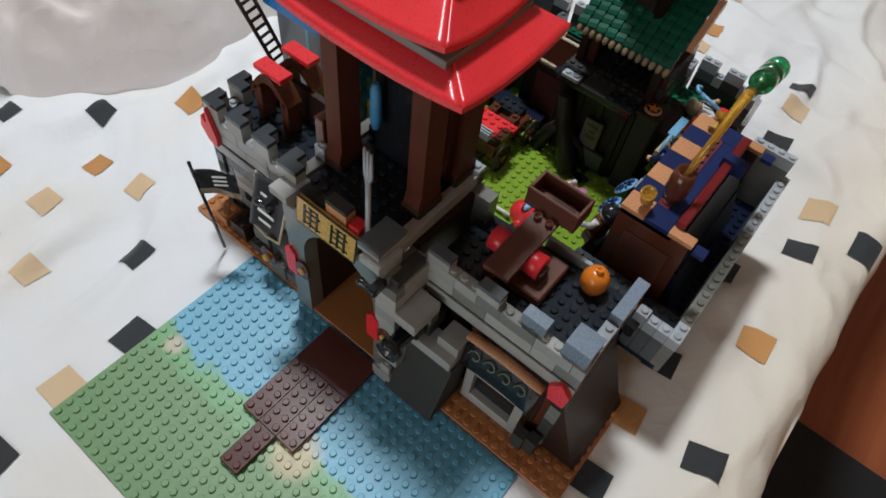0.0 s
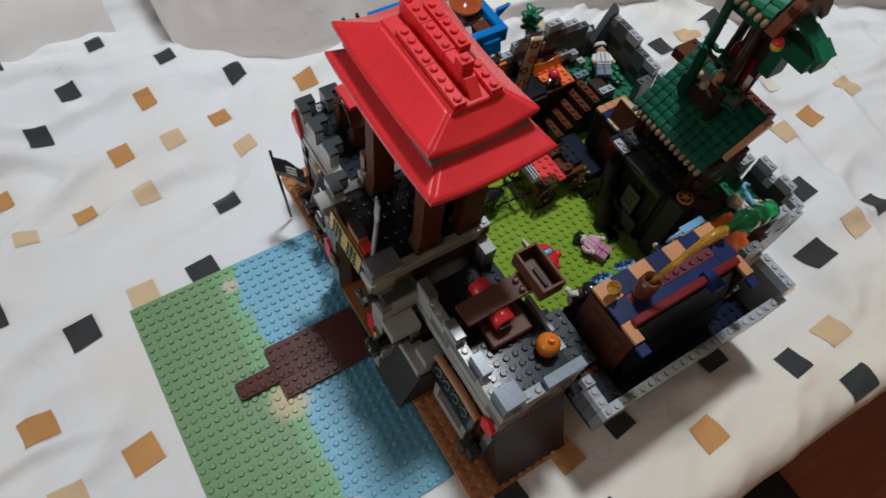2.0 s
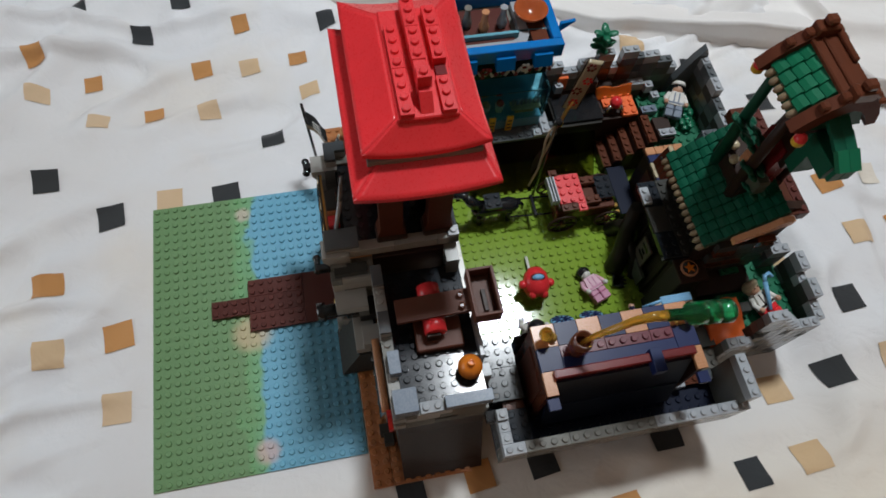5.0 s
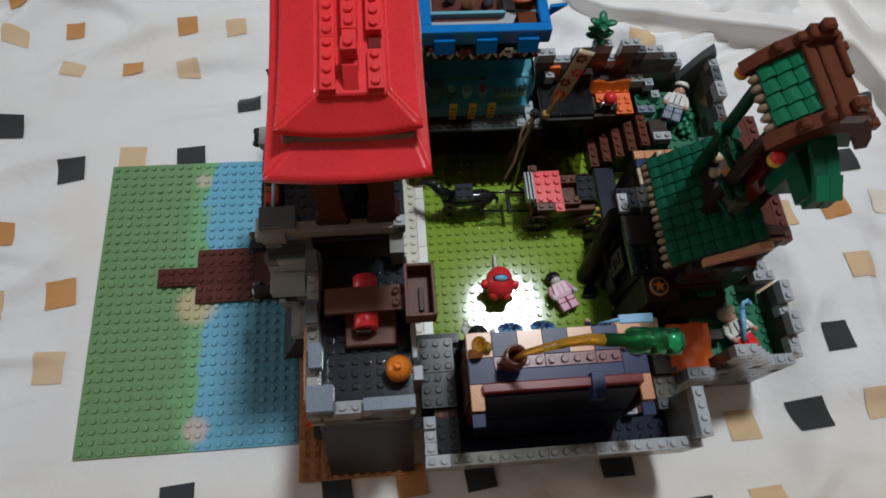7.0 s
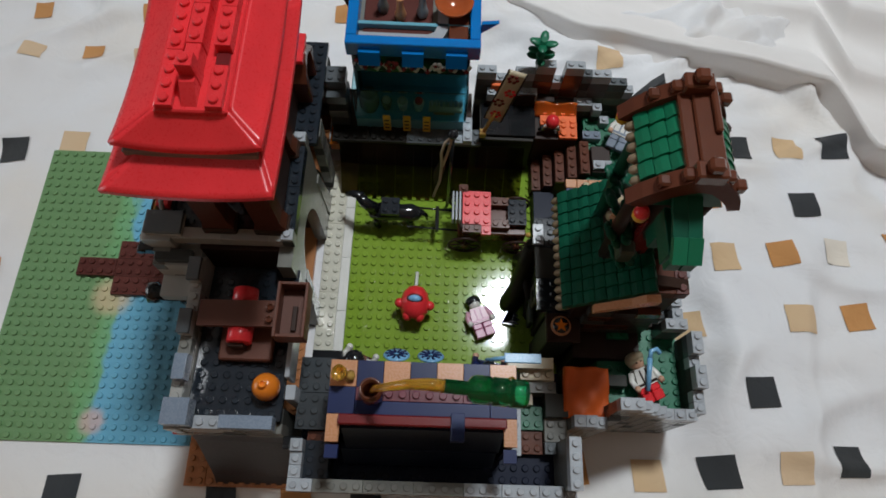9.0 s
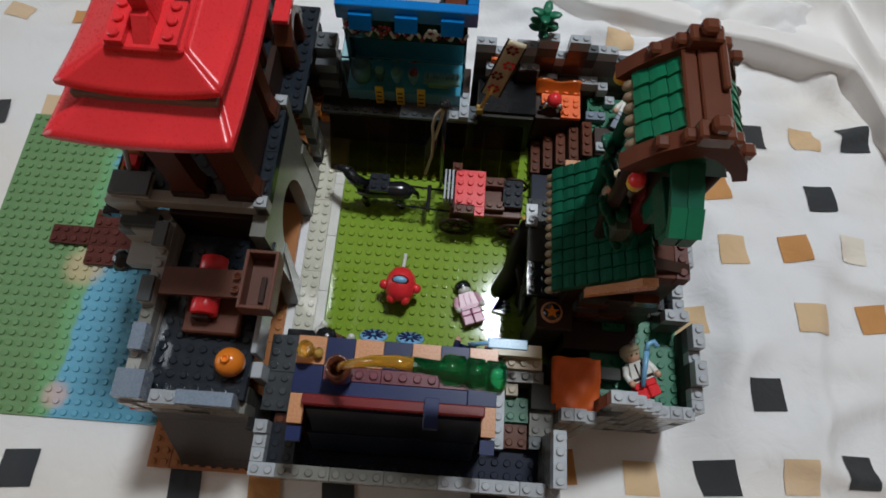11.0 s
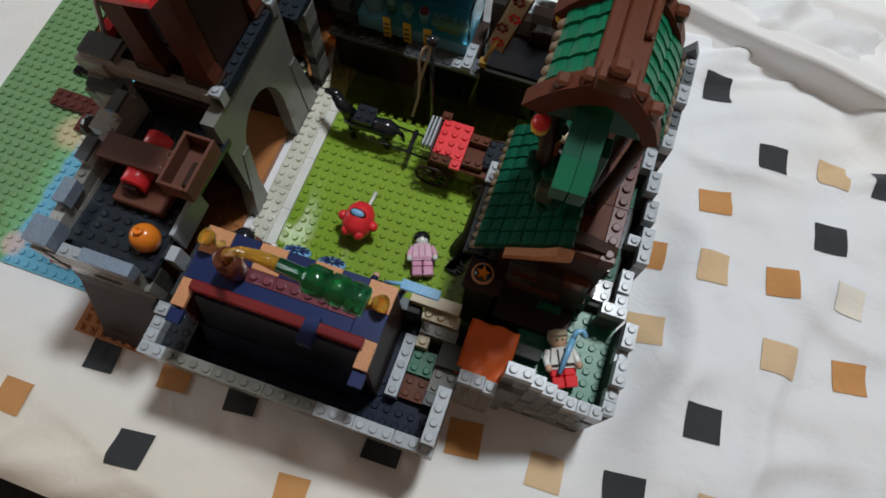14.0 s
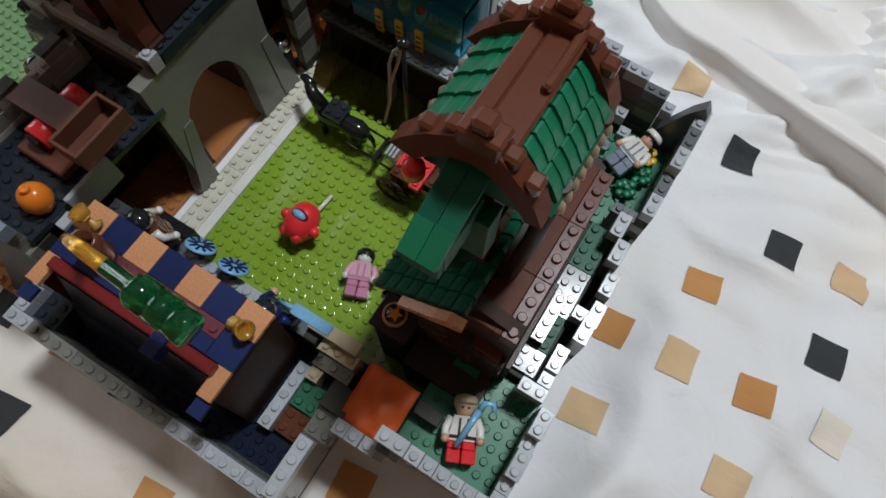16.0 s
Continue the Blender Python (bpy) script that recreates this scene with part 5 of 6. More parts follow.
def figure(name, at, turn, label, legs, torso, arms, head, hair, cap=None, extra=None):
    """A small plain toy figure as one mesh, lying or standing."""
    mats = [legs, torso, arms, head, hair, cap or hair, BLACK, extra or torso]
    s = Shape()
    for dx in (-0.52, 0.52):
        s.box(dx - 0.48, dx + 0.48, -0.5, 0.5, 0.0, 0.9, 0.08, 0).box(dx - 0.48, dx + 0.48, -0.45, 0.5, 0.9, 1.5, 0.1, 0)
    s.prism([(-1.0, 1.5), (1.0, 1.5), (0.72, 3.15), (-0.72, 3.15)], -0.5, 0.5, "y", 1)
    for d in (-1, 1):
        s.tube([(d * 0.85, 0, 2.95), (d * 1.2, -0.1, 2.3), (d * 1.2, -0.6, 1.7)], 0.32, 2, 8, 0.26)
        s.ball((d * 1.2, -0.75, 1.6), 0.3, 3, 8)
    s.spin([(0.3, 3.1), (0.55, 3.25), (0.62, 3.5), (0.62, 4.0), (0.5, 4.2), (0.0001, 4.22)], (0, 0, 0), 14, 3)
    s.ball((0, 0.2, 3.95), 0.86, 4, 12, (1, 1, 0.8))
    s.box(-0.62, 0.62, 0.25, 0.75, 3.2, 4.1, 0.2, 4)
    s.box(-0.93, 0.93, -0.54, 0.54, 1.62, 1.86, 0.03, 7).box(-0.36, -0.2, -0.53, -0.45, 1.86, 3.0, 0.02, 7).box(0.2, 0.36, -0.53, -0.45, 1.86, 3.0, 0.02, 7)
    for d in (-0.22, 0.22):
        s.ball((d, -0.62, 3.72), 0.08, 6, 6)
    if cap:
        s.spin([(0.8, 4.0), (0.85, 4.15), (0.7, 4.5), (0.0001, 4.62)], (0, 0, 0), 14, 5)
    me = s.mesh(name, mats)
    ob = new(name, me)
    ob.matrix_world = Matrix.Translation([v * U for v in at]) @ turn.to_matrix().to_4x4()
    return tagged(ob, label, "toy figure")


def courtyard_toys():
    s = Shape()
    s.spin([(0.0001, 0.0), (1.05, 0.1), (1.45, 0.9), (1.5, 1.8), (1.25, 2.7), (0.7, 3.3), (0.0001, 3.45)], (0, 0, 0), 20, 0)
    s.ball((0, -1.15, 2.1), 0.85, 1, 14, (1.0, 0.55, 0.62))
    s.ball((0, -1.32, 2.12), 0.7, 2, 14, (1.0, 0.55, 0.55))
    for d in (-1, 1):
        s.ball((d * 1.55, -0.2, 1.5), 0.5, 0, 10)
        s.ball((d * 0.6, -0.5, 0.3), 0.55, 0, 10)
    ob = new("red_toy_figure", s.mesh("red_toy_figure", [RED, DRED, SKYBLUE]))
    ob.matrix_world = Matrix.Translation((42.1 * U, 13.0 * U, 1.75 * U)) @ Euler((radians(-72), 0, radians(-4))).to_matrix().to_4x4()
    tagged(ob, "round red plastic toy figure lying on the lime baseplate", "toy figure")
    solo("white_rod", Shape().tube([(42.2, 16.2, 0.9), (42.3, 18.5, 0.62)], 0.18), IVORY, "short white rod beside the red toy figure", "rod")
    figure("pink_doll", (49.7, 11.6, 0.95), Euler((radians(-88), 0, radians(21))) , "pink toy figure with black hair lying on its back", PINK, PALEPINK, PALEPINK, IVORY, BLACK, None, PINK)
    figure("guard_doll", (38.1, 6.6, 10.2), Euler((radians(-8), 0, radians(160))), "toy figure with black hair and white scarf behind the tavern", BROWN, BROWN, IVORY, IVORY, BLACK)
    figure("blue_doll", (48.9, 6.5, 10.4), Euler((radians(-15), 0, radians(170))), "toy figure in dark blue with a clear blue blade", BLACK, NAVY, NAVY, FLESH, BLUEBLACK)
    b = Shape().box(50.0, 53.0, 6.2, 7.0, 13.6, 13.8, 0.06).tube([(48.6, 6.6, 12.6), (50.1, 6.6, 13.7)], 0.16, n=8)
    solo("toy_sabre", b, SKYBLUE, "flat light blue toy blade held behind the tavern", "blade")
    f = Shape()
    for k in range(5):
        a = k * 0.5 - 1
        f.prism([(51.3, 13.2), (51.8 + 0.3 * math.cos(a), 14.3 + 0.9 * math.sin(a)), (52.3 + 0.9 * math.cos(a), 13.6 + 0.9 * math.sin(a))], 0.42, 0.8, "z")
    solo("black_claw", f, BLACK, "black plastic claw lying beside the pink figure", "claw")


# ---- house with green roofs ----
def shingles(parent, x0, z0, x1, z1, y0, y1, nu, nv, material, logs):
    """Overlapping roof tiles from an eave (x0, z0) up to a ridge (x1, z1)."""
    lx, lz = (x1 - x0) / nu, (z1 - z0) / nu
    ln = math.hypot(lx, lz)
    nxn, nzn = -lz / ln * (1 if lx > 0 else -1), abs(lx) / ln
    w = (y1 - y0) / nv
    s = Shape()
    prof = [(-0.02, 0.02), (0.0, 0.24), (0.06, 0.31), (0.5, 0.37), (0.94, 0.31), (0.99, 0.24), (0.99, -0.06), (0.0, -0.04)]
    poly = [(lx * a + nxn * b, lz * a + nzn * b) for a, b in prof]
    s.prism(poly, 0.03, w + 0.04, "y")
    me = s.mesh("roof_tile", material)
    b = BASES[parent]
    for i in range(nu):
        for j in range(nv):
            ob = new("roof_tile", me)
            ob.parent = parent
            ob.location = [(p - q) * U for p, q in zip((x0 + lx * i, y0 + w * j, z0 + lz * i), b)]
            ob.rotation_euler = (-0.2 + random.uniform(-0.02, 0.02), random.uniform(-0.03, 0.03), random.uniform(-0.015, 0.015))
    eave = Shape().spin([(0.12, -0.62), (0.3, -0.4), (0.34, 0.5)], (0, 0, 0), 8, axis="x")
    me2 = eave.mesh("log_end", LOGEND)
    for j in range(logs):
        ob = new("log_end", me2)
        ob.parent = parent
        ob.location = [(p - q) * U for p, q in zip((x0 + (0.0 if lx > 0 else 0.05), y0 + (y1 - y0) / logs * (j + 0.5), z0 - 0.3), b)]
        ob.rotation_euler = (0, (-0.75 if lx > 0 else math.pi + 0.75), 0)


def house():
    h = thing("green_roof_house", 59.6, 16.5, 0.2, "brown toy house with a dark green tiled roof", "house")
    part("wall", Shape().prism([(56.0, 0.2), (63.4, 0.2), (63.4, 19.6), (60.2, 20.6), (56.0, 17.0)], 11.0, 11.8, "y"), DBROWN, h)
    part("wall", Shape().box(56.8, 57.6, 11.8, 19.4, 0.2, 10.5), DBROWN, h)
    part("wall", Shape().prism([(56.4, 0.2), (63.4, 0.2), (63.4, 18.0), (60.2, 20.4), (56.4, 17.0)], 19.4, 20.2, "y"), DBROWN, h)
    part("corner_post", Shape().box(57.0, 57.8, 18.4, 19.4, 11.0, 17.4, 0.1), BROWN, h)
    # open upper storey: a studded dark floor behind the porch
    part("upper_floor", Shape().box(57.02, 62.6, 11.8, 19.4, 10.5, 11.0), SLATE, h)
    part("floor_studs", Shape().studs(57, 62, 12, 17, 11.0), BLACK, h)
    part("wall", Shape().box(62.6, 63.4, 11.8, 21.4, 0.2, 19.2), BROWN, h)
    part("roof_bed", Shape().prism([(54.6, 16.3), (60.4, 21.2), (60.4, 20.7), (54.6, 15.9)], 10.2, 20.2, "y"), DGREEN, h)
    shingles(h, 54.4, 16.5, 60.4, 21.3, 10.0, 20.2, 8, 10, DGREEN, 14)
    # chequered landing with a brown door leaf leaning on it
    c = thing("chequered_landing", 59.3, 23.4, 0.2, "landing of nougat, navy and tan tiles on a dark red block", "landing")
    part("block", Shape().box(57.3, 61.4, 20.4, 26.2, 0.2, 7.6), DBROWN, c)
    part("red_panel", Shape().box(57.12, 57.3, 20.8, 24.4, 1.4, 6.8), MAROON, c, "dark red panel")
    # low near-black block over the floor between landing and porch
    part("footing", Shape().box(54.8, 57.1, 21.6, 28.2, 0.2, 1.8), INK, c)
    part("board", Shape().box(57.0, 61.6, 20.3, 26.5, 7.6, 7.9), DBROWN, c)
    rows = ("NNNN", "VDVT", "TDTV", "TDLT", "VDTN", "NDNV")
    for j, row in enumerate(rows):
        for i, k in enumerate(row):
            if k != "D" or j in (1, 5):
                m = {"N": NOUGAT, "V": NAVY, "T": TAN, "L": LGREY, "D": NAVY}[k]
                part("tile", Shape().box(57.05 + 1.13 * i, 58.14 + 1.13 * i, 25.42 - 1.02 * j, 26.4 - 1.02 * j, 7.9, 8.25), m, c)
    d = thing("door_leaf", 58.0, 22.5, 7.9, "brown plank door leaf with a pale edge leaning on the landing", "door")
    lean = Matrix.Translation((57.6, 22.5, 8.2)) @ Matrix.Rotation(radians(14), 4, "Y")
    part("leaf", Shape().box(-0.25, 0.25, -1.95, 1.95, 0.0, 2.9).turn(lean), BROWN, d)
    part("pale_edge", Shape().box(-0.28, 0.28, -1.97, 1.97, 2.9, 3.1).turn(lean), TAN, d)
    for y in (-1.3, -0.65, 0.0, 0.65, 1.3):
        part("groove", Shape().box(-0.27, -0.24, y - 0.04, y + 0.04, 0.1, 2.85, 0.01).turn(lean), DBROWN, d)
    part("latch", Shape().spin([(0.16, -0.4), (0.2, -0.3), (0.12, -0.25)], (0, 1.4, 1.5), 8, axis="x").turn(lean), STONE, d)
    # stepped brown top with studs
    for k in range(3):
        brick(h, 60.4, 10.6 + 4 * k, 18.4, 2, 4, 3, BEAM, False)
        brick(h, 62.4, 10.6 + 4 * k, 18.4, 1, 4, 3, MAROON, True)
    brick(h, 59.6, 11.0, 17.0, 1, 2, 3, DGREEN, False)
    # near gable: planks and corbels
    part("tan_beam", Shape().prism([(56.4, 17.6), (60.6, 20.4), (60.6, 21.1), (59.6, 20.9), (58.8, 20.0), (56.4, 18.2)], 9.4, 10.0, "y"), NOUGAT, h)
    for z in range(5):
        for k in range(3):
            brick(h, 57.0 + 2 * k + (z % 2) * 0.4, 10.4, 8.0 + 1.2 * z + 0.6, 2, 1, 3, random.choice((DBROWN, STONE, BROWN)), False)
    # dark box standing in for the shade below the near gable
    part("porch_block", Shape().box(57.0, 63.2, 8.2, 10.9, 0.2, 7.6), DBROWN, h)
    # dark timber stand with a star tile
    s = thing("star_stand", 55.3, 10.2, 0.2, "dark brown stand with a round star tile on top", "stand")
    part("post", Shape().box(54.2, 56.6, 9.0, 11.2, 0.2, 10.6, 0.1), STONE, s)
    part("ledge", Shape().box(54.0, 57.0, 8.8, 11.4, 10.6, 11.0, 0.08), DBROWN, s)
    part("disc", Shape().spin([(0.9, 11.0), (0.9, 11.12), (0.8, 11.2), (0.0001, 11.2)], (55.3, 10.2, 0), 20), NOUGAT, s)
    part("disc_face", Shape().spin([(0.72, 11.2), (0.72, 11.23), (0.0001, 11.23)], (55.3, 10.2, 0), 20), BLACK, s)
    star = [((0.62 if k % 2 == 0 else 0.27) * math.sin(k * math.pi / 5) + 55.3, (0.62 if k % 2 == 0 else 0.27) * math.cos(k * math.pi / 5) + 10.2) for k in range(10)]
    part("star", Shape().prism(star, 11.23, 11.3, "z"), ORANGE, s)
    # dark porch towards the courtyard
    p = thing("dark_porch", 54.8, 16, 0.2, "black and brown porch with posts before the house", "porch")
    for y in (12.0, 14.6, 17.0, 19.2):
        part("post", Shape().box(54.4, 55.2, y, y + 0.8, 0.2, 9.8, 0.1), SMOKE, p)
    part("lintel", Shape().box(54.2, 56.6, 11.4, 20.2, 9.8, 10.6), INK, p)
    part("back", Shape().box(54.7, 56.6, 11.4, 20.2, 0.2, 9.8), SMOKE, p)
    for x in (53.2, 55.2):
        for k in range(3):
            brick(p, x, 11.6 + 3 * k, 10.6, 2, 3, 1, STONE if x > 55 or k == 1 else BLUEBLACK, k != 1 or x > 55, "plate")
    part("plate_bearer", Shape().box(53.3, 57.0, 11.7, 20.4, 10.1, 10.58), BLACK, p)
    brick(p, 53.0, 17.8, 11.0, 1, 2, 1, LGREY, True, "plate")
    part("trunk", Shape().tube([(53.6, 18.8, 8.8), (53.2, 18.0, 5.6), (53.0, 16.6, 2.6), (52.2, 15.4, 0.3)], 0.85, n=9, r1=1.15), SMOKE, p, "crooked black tree trunk")
    part("trunk", Shape().tube([(53.2, 18.0, 5.6), (53.6, 19.6, 3.0), (53.4, 20.4, 0.3)], 0.7, n=9, r1=0.9), SMOKE, p)
    part("trunk", Shape().tube([(53.2, 17.0, 4.6), (54.0, 15.4, 3.0), (54.2, 14.2, 0.3)], 0.45, n=9, r1=0.6), SMOKE, p)
    part("notice", Shape().box(53.9, 54.2, 13.9, 16.0, 3.6, 7.2), ROCK, p, "faded printed notice")
    for z, y0, y1 in ((6.3, 14.3, 15.6), (5.5, 14.5, 15.2), (4.8, 14.3, 15.5)):
        part("mark", Shape().box(53.86, 53.92, y0, y1, z, z + 0.4, 0.01), BLACK, p)
    part("green_panel", Shape().box(53.8, 54.2, 12.6, 15.2, 1.2, 3.4), MOSS, p)


def roof_tower():
    t = thing("green_roof_tower", 59.2, 16.2, 19.0, "tree-house tower with a green tiled gable roof and brown ridge", "tower")
    y0, y1 = 12.6, 18.2
    for x, y in ((57.2, 14.0), (57.2, 17.6), (61.8, 14.0), (61.8, 17.6)):
        part("post", Shape().tube([(x + (59.4 - x) * 0.25, y, 17.4), (x, y, 24.0), (x + (x - 59.4) * 0.12, y, 30.6)], 0.6 if x < 59 else 0.5, n=9, r1=0.42), DGREEN if x < 59 and y > 16 else DBROWN, t)
    part("deck", Shape().box(57.6, 61.6, 13.4, 18.6, 18.1, 20.0), DBROWN, t)
    part("loft", Shape().box(57.6, 61.2, 13.6, 17.8, 28.4, 30.6), DGREEN, t)
    # leaves and hanging tiles
    for k in range(2):
        x = 58.0 + 0.89 * k
        part("hanging_tile", Shape().prism([(8.5, 29.9), (9.9, 30.7), (10.1, 30.3), (8.8, 29.5)], x, x + 0.86, "x"), GREEN, t, "bright green hanging tile")
        part("hanging_tile", Shape().box(x, x + 0.86, 8.7, 9.1, 28.4, 29.6), DGREEN, t)
    # upper rows get a darker green that paints in the gable's shade
    for j, (ya, za) in enumerate(((10.0, 30.5), (11.3, 30.9))):
        for k in range(2):
            x = 58.0 + 0.89 * k
            part("hanging_tile", Shape().prism([(ya, za), (ya + 1.3, za + 0.5), (ya + 1.4, za + 0.2), (ya + 0.1, za - 0.3)], x, x + 0.86, "x"), DGREEN, t, "hanging tile in darker green for the gable's shade")
    part("tile_block", Shape().box(58.05, 59.7, 9.3, 12.4, 27.8, 29.5), DGREEN, t)
    part("tile_block", Shape().box(58.6, 60.0, 12.6, 15.6, 24.0, 30.2), DBROWN, t)
    part("tile_bracket", Shape().box(58.4, 60.4, 11.6, 12.8, 25.0, 28.8), DGREEN, t)
    part("inner_red", Shape().box(58.4, 60.0, 13.2, 16.0, 20.0, 25.6), DRED, t)
    leaf_mesh = Shape().ball((0, 0, 0), 0.55, 0, 8, (1, 1, 0.4)).mesh("leaf", DGREEN)
    for x, y, z in ((57.4, 13.8, 22.6), (57.0, 15.4, 24.6), (58.2, 13.0, 20.6), (57.2, 17.4, 24.4)):
        for q in range(7):
            a = q * 0.9
            ob = new("leaf", leaf_mesh)
            ob.parent = t
            ob.location = [(p - b0) * U for p, b0 in zip((x + 0.7 * math.cos(a), y + 0.7 * math.sin(a), z + 0.35 * math.sin(q * 2.1)), BASES[t])]
            ob.rotation_euler = (0.5 * math.sin(a), 0.5 * math.cos(a), a)
    for x, y, z in ((58.0, 14.2, 21.0), (57.6, 16.0, 20.6), (58.2, 17.4, 20.6)):
        part("tan_knob", Shape().ball((x, y, z), 0.45), TAN, t)
    part("grey_block", Shape().box(57.4, 58.6, 12.2, 13.8, 20.6, 22.4, 0.15), MOSS, t)
    part("tan_block", Shape().box(57.0, 58.0, 14.2, 15.4, 21.8, 23.4, 0.2), NOUGAT, t)
    # roof
    part("roof_bed", Shape().prism([(56.3, 30.9), (59.2, 33.2), (62.4, 30.3), (61.8, 30.2), (59.2, 32.5), (56.4, 30.4)], y0, y1, "y"), DGREEN, t)
    shingles(t, 56.3, 31.0, 58.5, 32.9, y0 + 0.6, y1 - 0.4, 3, 4, GREEN, 6)
    shingles(t, 62.1, 30.4, 60.2, 32.7, y0 + 0.5, y1 - 0.4, 2, 7, GREEN, 8)
    part("ridge_plank", Shape().box(58.1, 58.9, y0 - 0.2, y1 + 0.2, 32.9, 33.35, 0.1), BROWN, t)
    part("ridge_plank", Shape().box(58.9, 60.4, y0 - 0.2, y1 + 0.2, 33.0, 33.5, 0.1), BROWN, t)
    part("ridge_plank", Shape().box(59.9, 60.3, y0 + 2.6, y1, 33.5, 33.9, 0.1), BROWN, t)
    for y in (y0 - 0.6, y1 - 0.3):
        out = [(55.4, 30.5), (56.1, 31.5), (57.1, 32.6), (58.3, 33.5), (59.2, 33.9), (60.2, 33.5), (61.1, 32.5), (61.8, 31.5), (62.3, 30.3)]
        inn = [(56.5, 30.2), (57.1, 30.9), (57.8, 31.6), (58.6, 32.1), (59.2, 32.3), (59.9, 32.1), (60.6, 31.5), (61.2, 30.8), (61.6, 30.1)]
        g = part("gable_beam", Shape().prism(out + inn[::-1], y, y + 1.0, "y"), BEAM, t)
        for x, z in ((57.0, 32.45), (58.1, 33.3), (60.4, 33.25), (61.4, 32.3)):
            part("knob", Shape().box(x - 0.36, x + 0.36, y + 0.12, y + 0.88, z - 0.3, z + 0.42, 0.14), BROWN, g)
        part("peak_block", Shape().box(58.3, 60.1, y - 0.05, y + 1.05, 33.2, 34.2, 0.12), BROWN, g)
        part("peak_knob", Shape().box(58.75, 59.65, y + 0.05, y + 0.95, 34.2, 34.85, 0.18), BROWN, g)
    part("gable_infill", Shape().prism([(56.8, 30.0), (61.4, 30.0), (60.7, 31.3), (59.9, 32.0), (59.2, 32.2), (58.5, 32.0), (57.7, 31.4)], y0 - 0.3, y0 + 0.3, "y"), DGREEN, t)
    t.location.x -= 0.3 * U
    t.location.z += 0.9 * U
    for x, y, z in ((56.3, 11.9, 30.6), (55.7, 18.6, 31.0)):
        l = thing("lantern", x, y, z - 0.8, "round red and yellow lantern hung under the eaves", "lantern", "lanterns")
        part("globe", Shape().ball((x, y, z), 0.5), RED, l)
        part("cap", Shape().spin([(0.3, z - 0.7), (0.48, z - 0.5), (0.52, z - 0.1), (0.46, z)], (x, y, 0), 10), YELLOW, l)


# ---- rocks, moss and lava on the right ----
def stack(parent, x, y, z0, z1, nx, ny, mats, top):
    """A pile of bricks from z0 to about z1 with a studded brick of another tone on top."""
    n = max(1, round((z1 - z0) / 1.2))
    for k in range(n - 1):
        brick(parent, x, y, z0 + 1.2 * k, nx, ny, 3, random.choice(mats), False)
    brick(parent, x, y, z0 + 1.2 * (n - 1), nx, ny, 3, top, True)


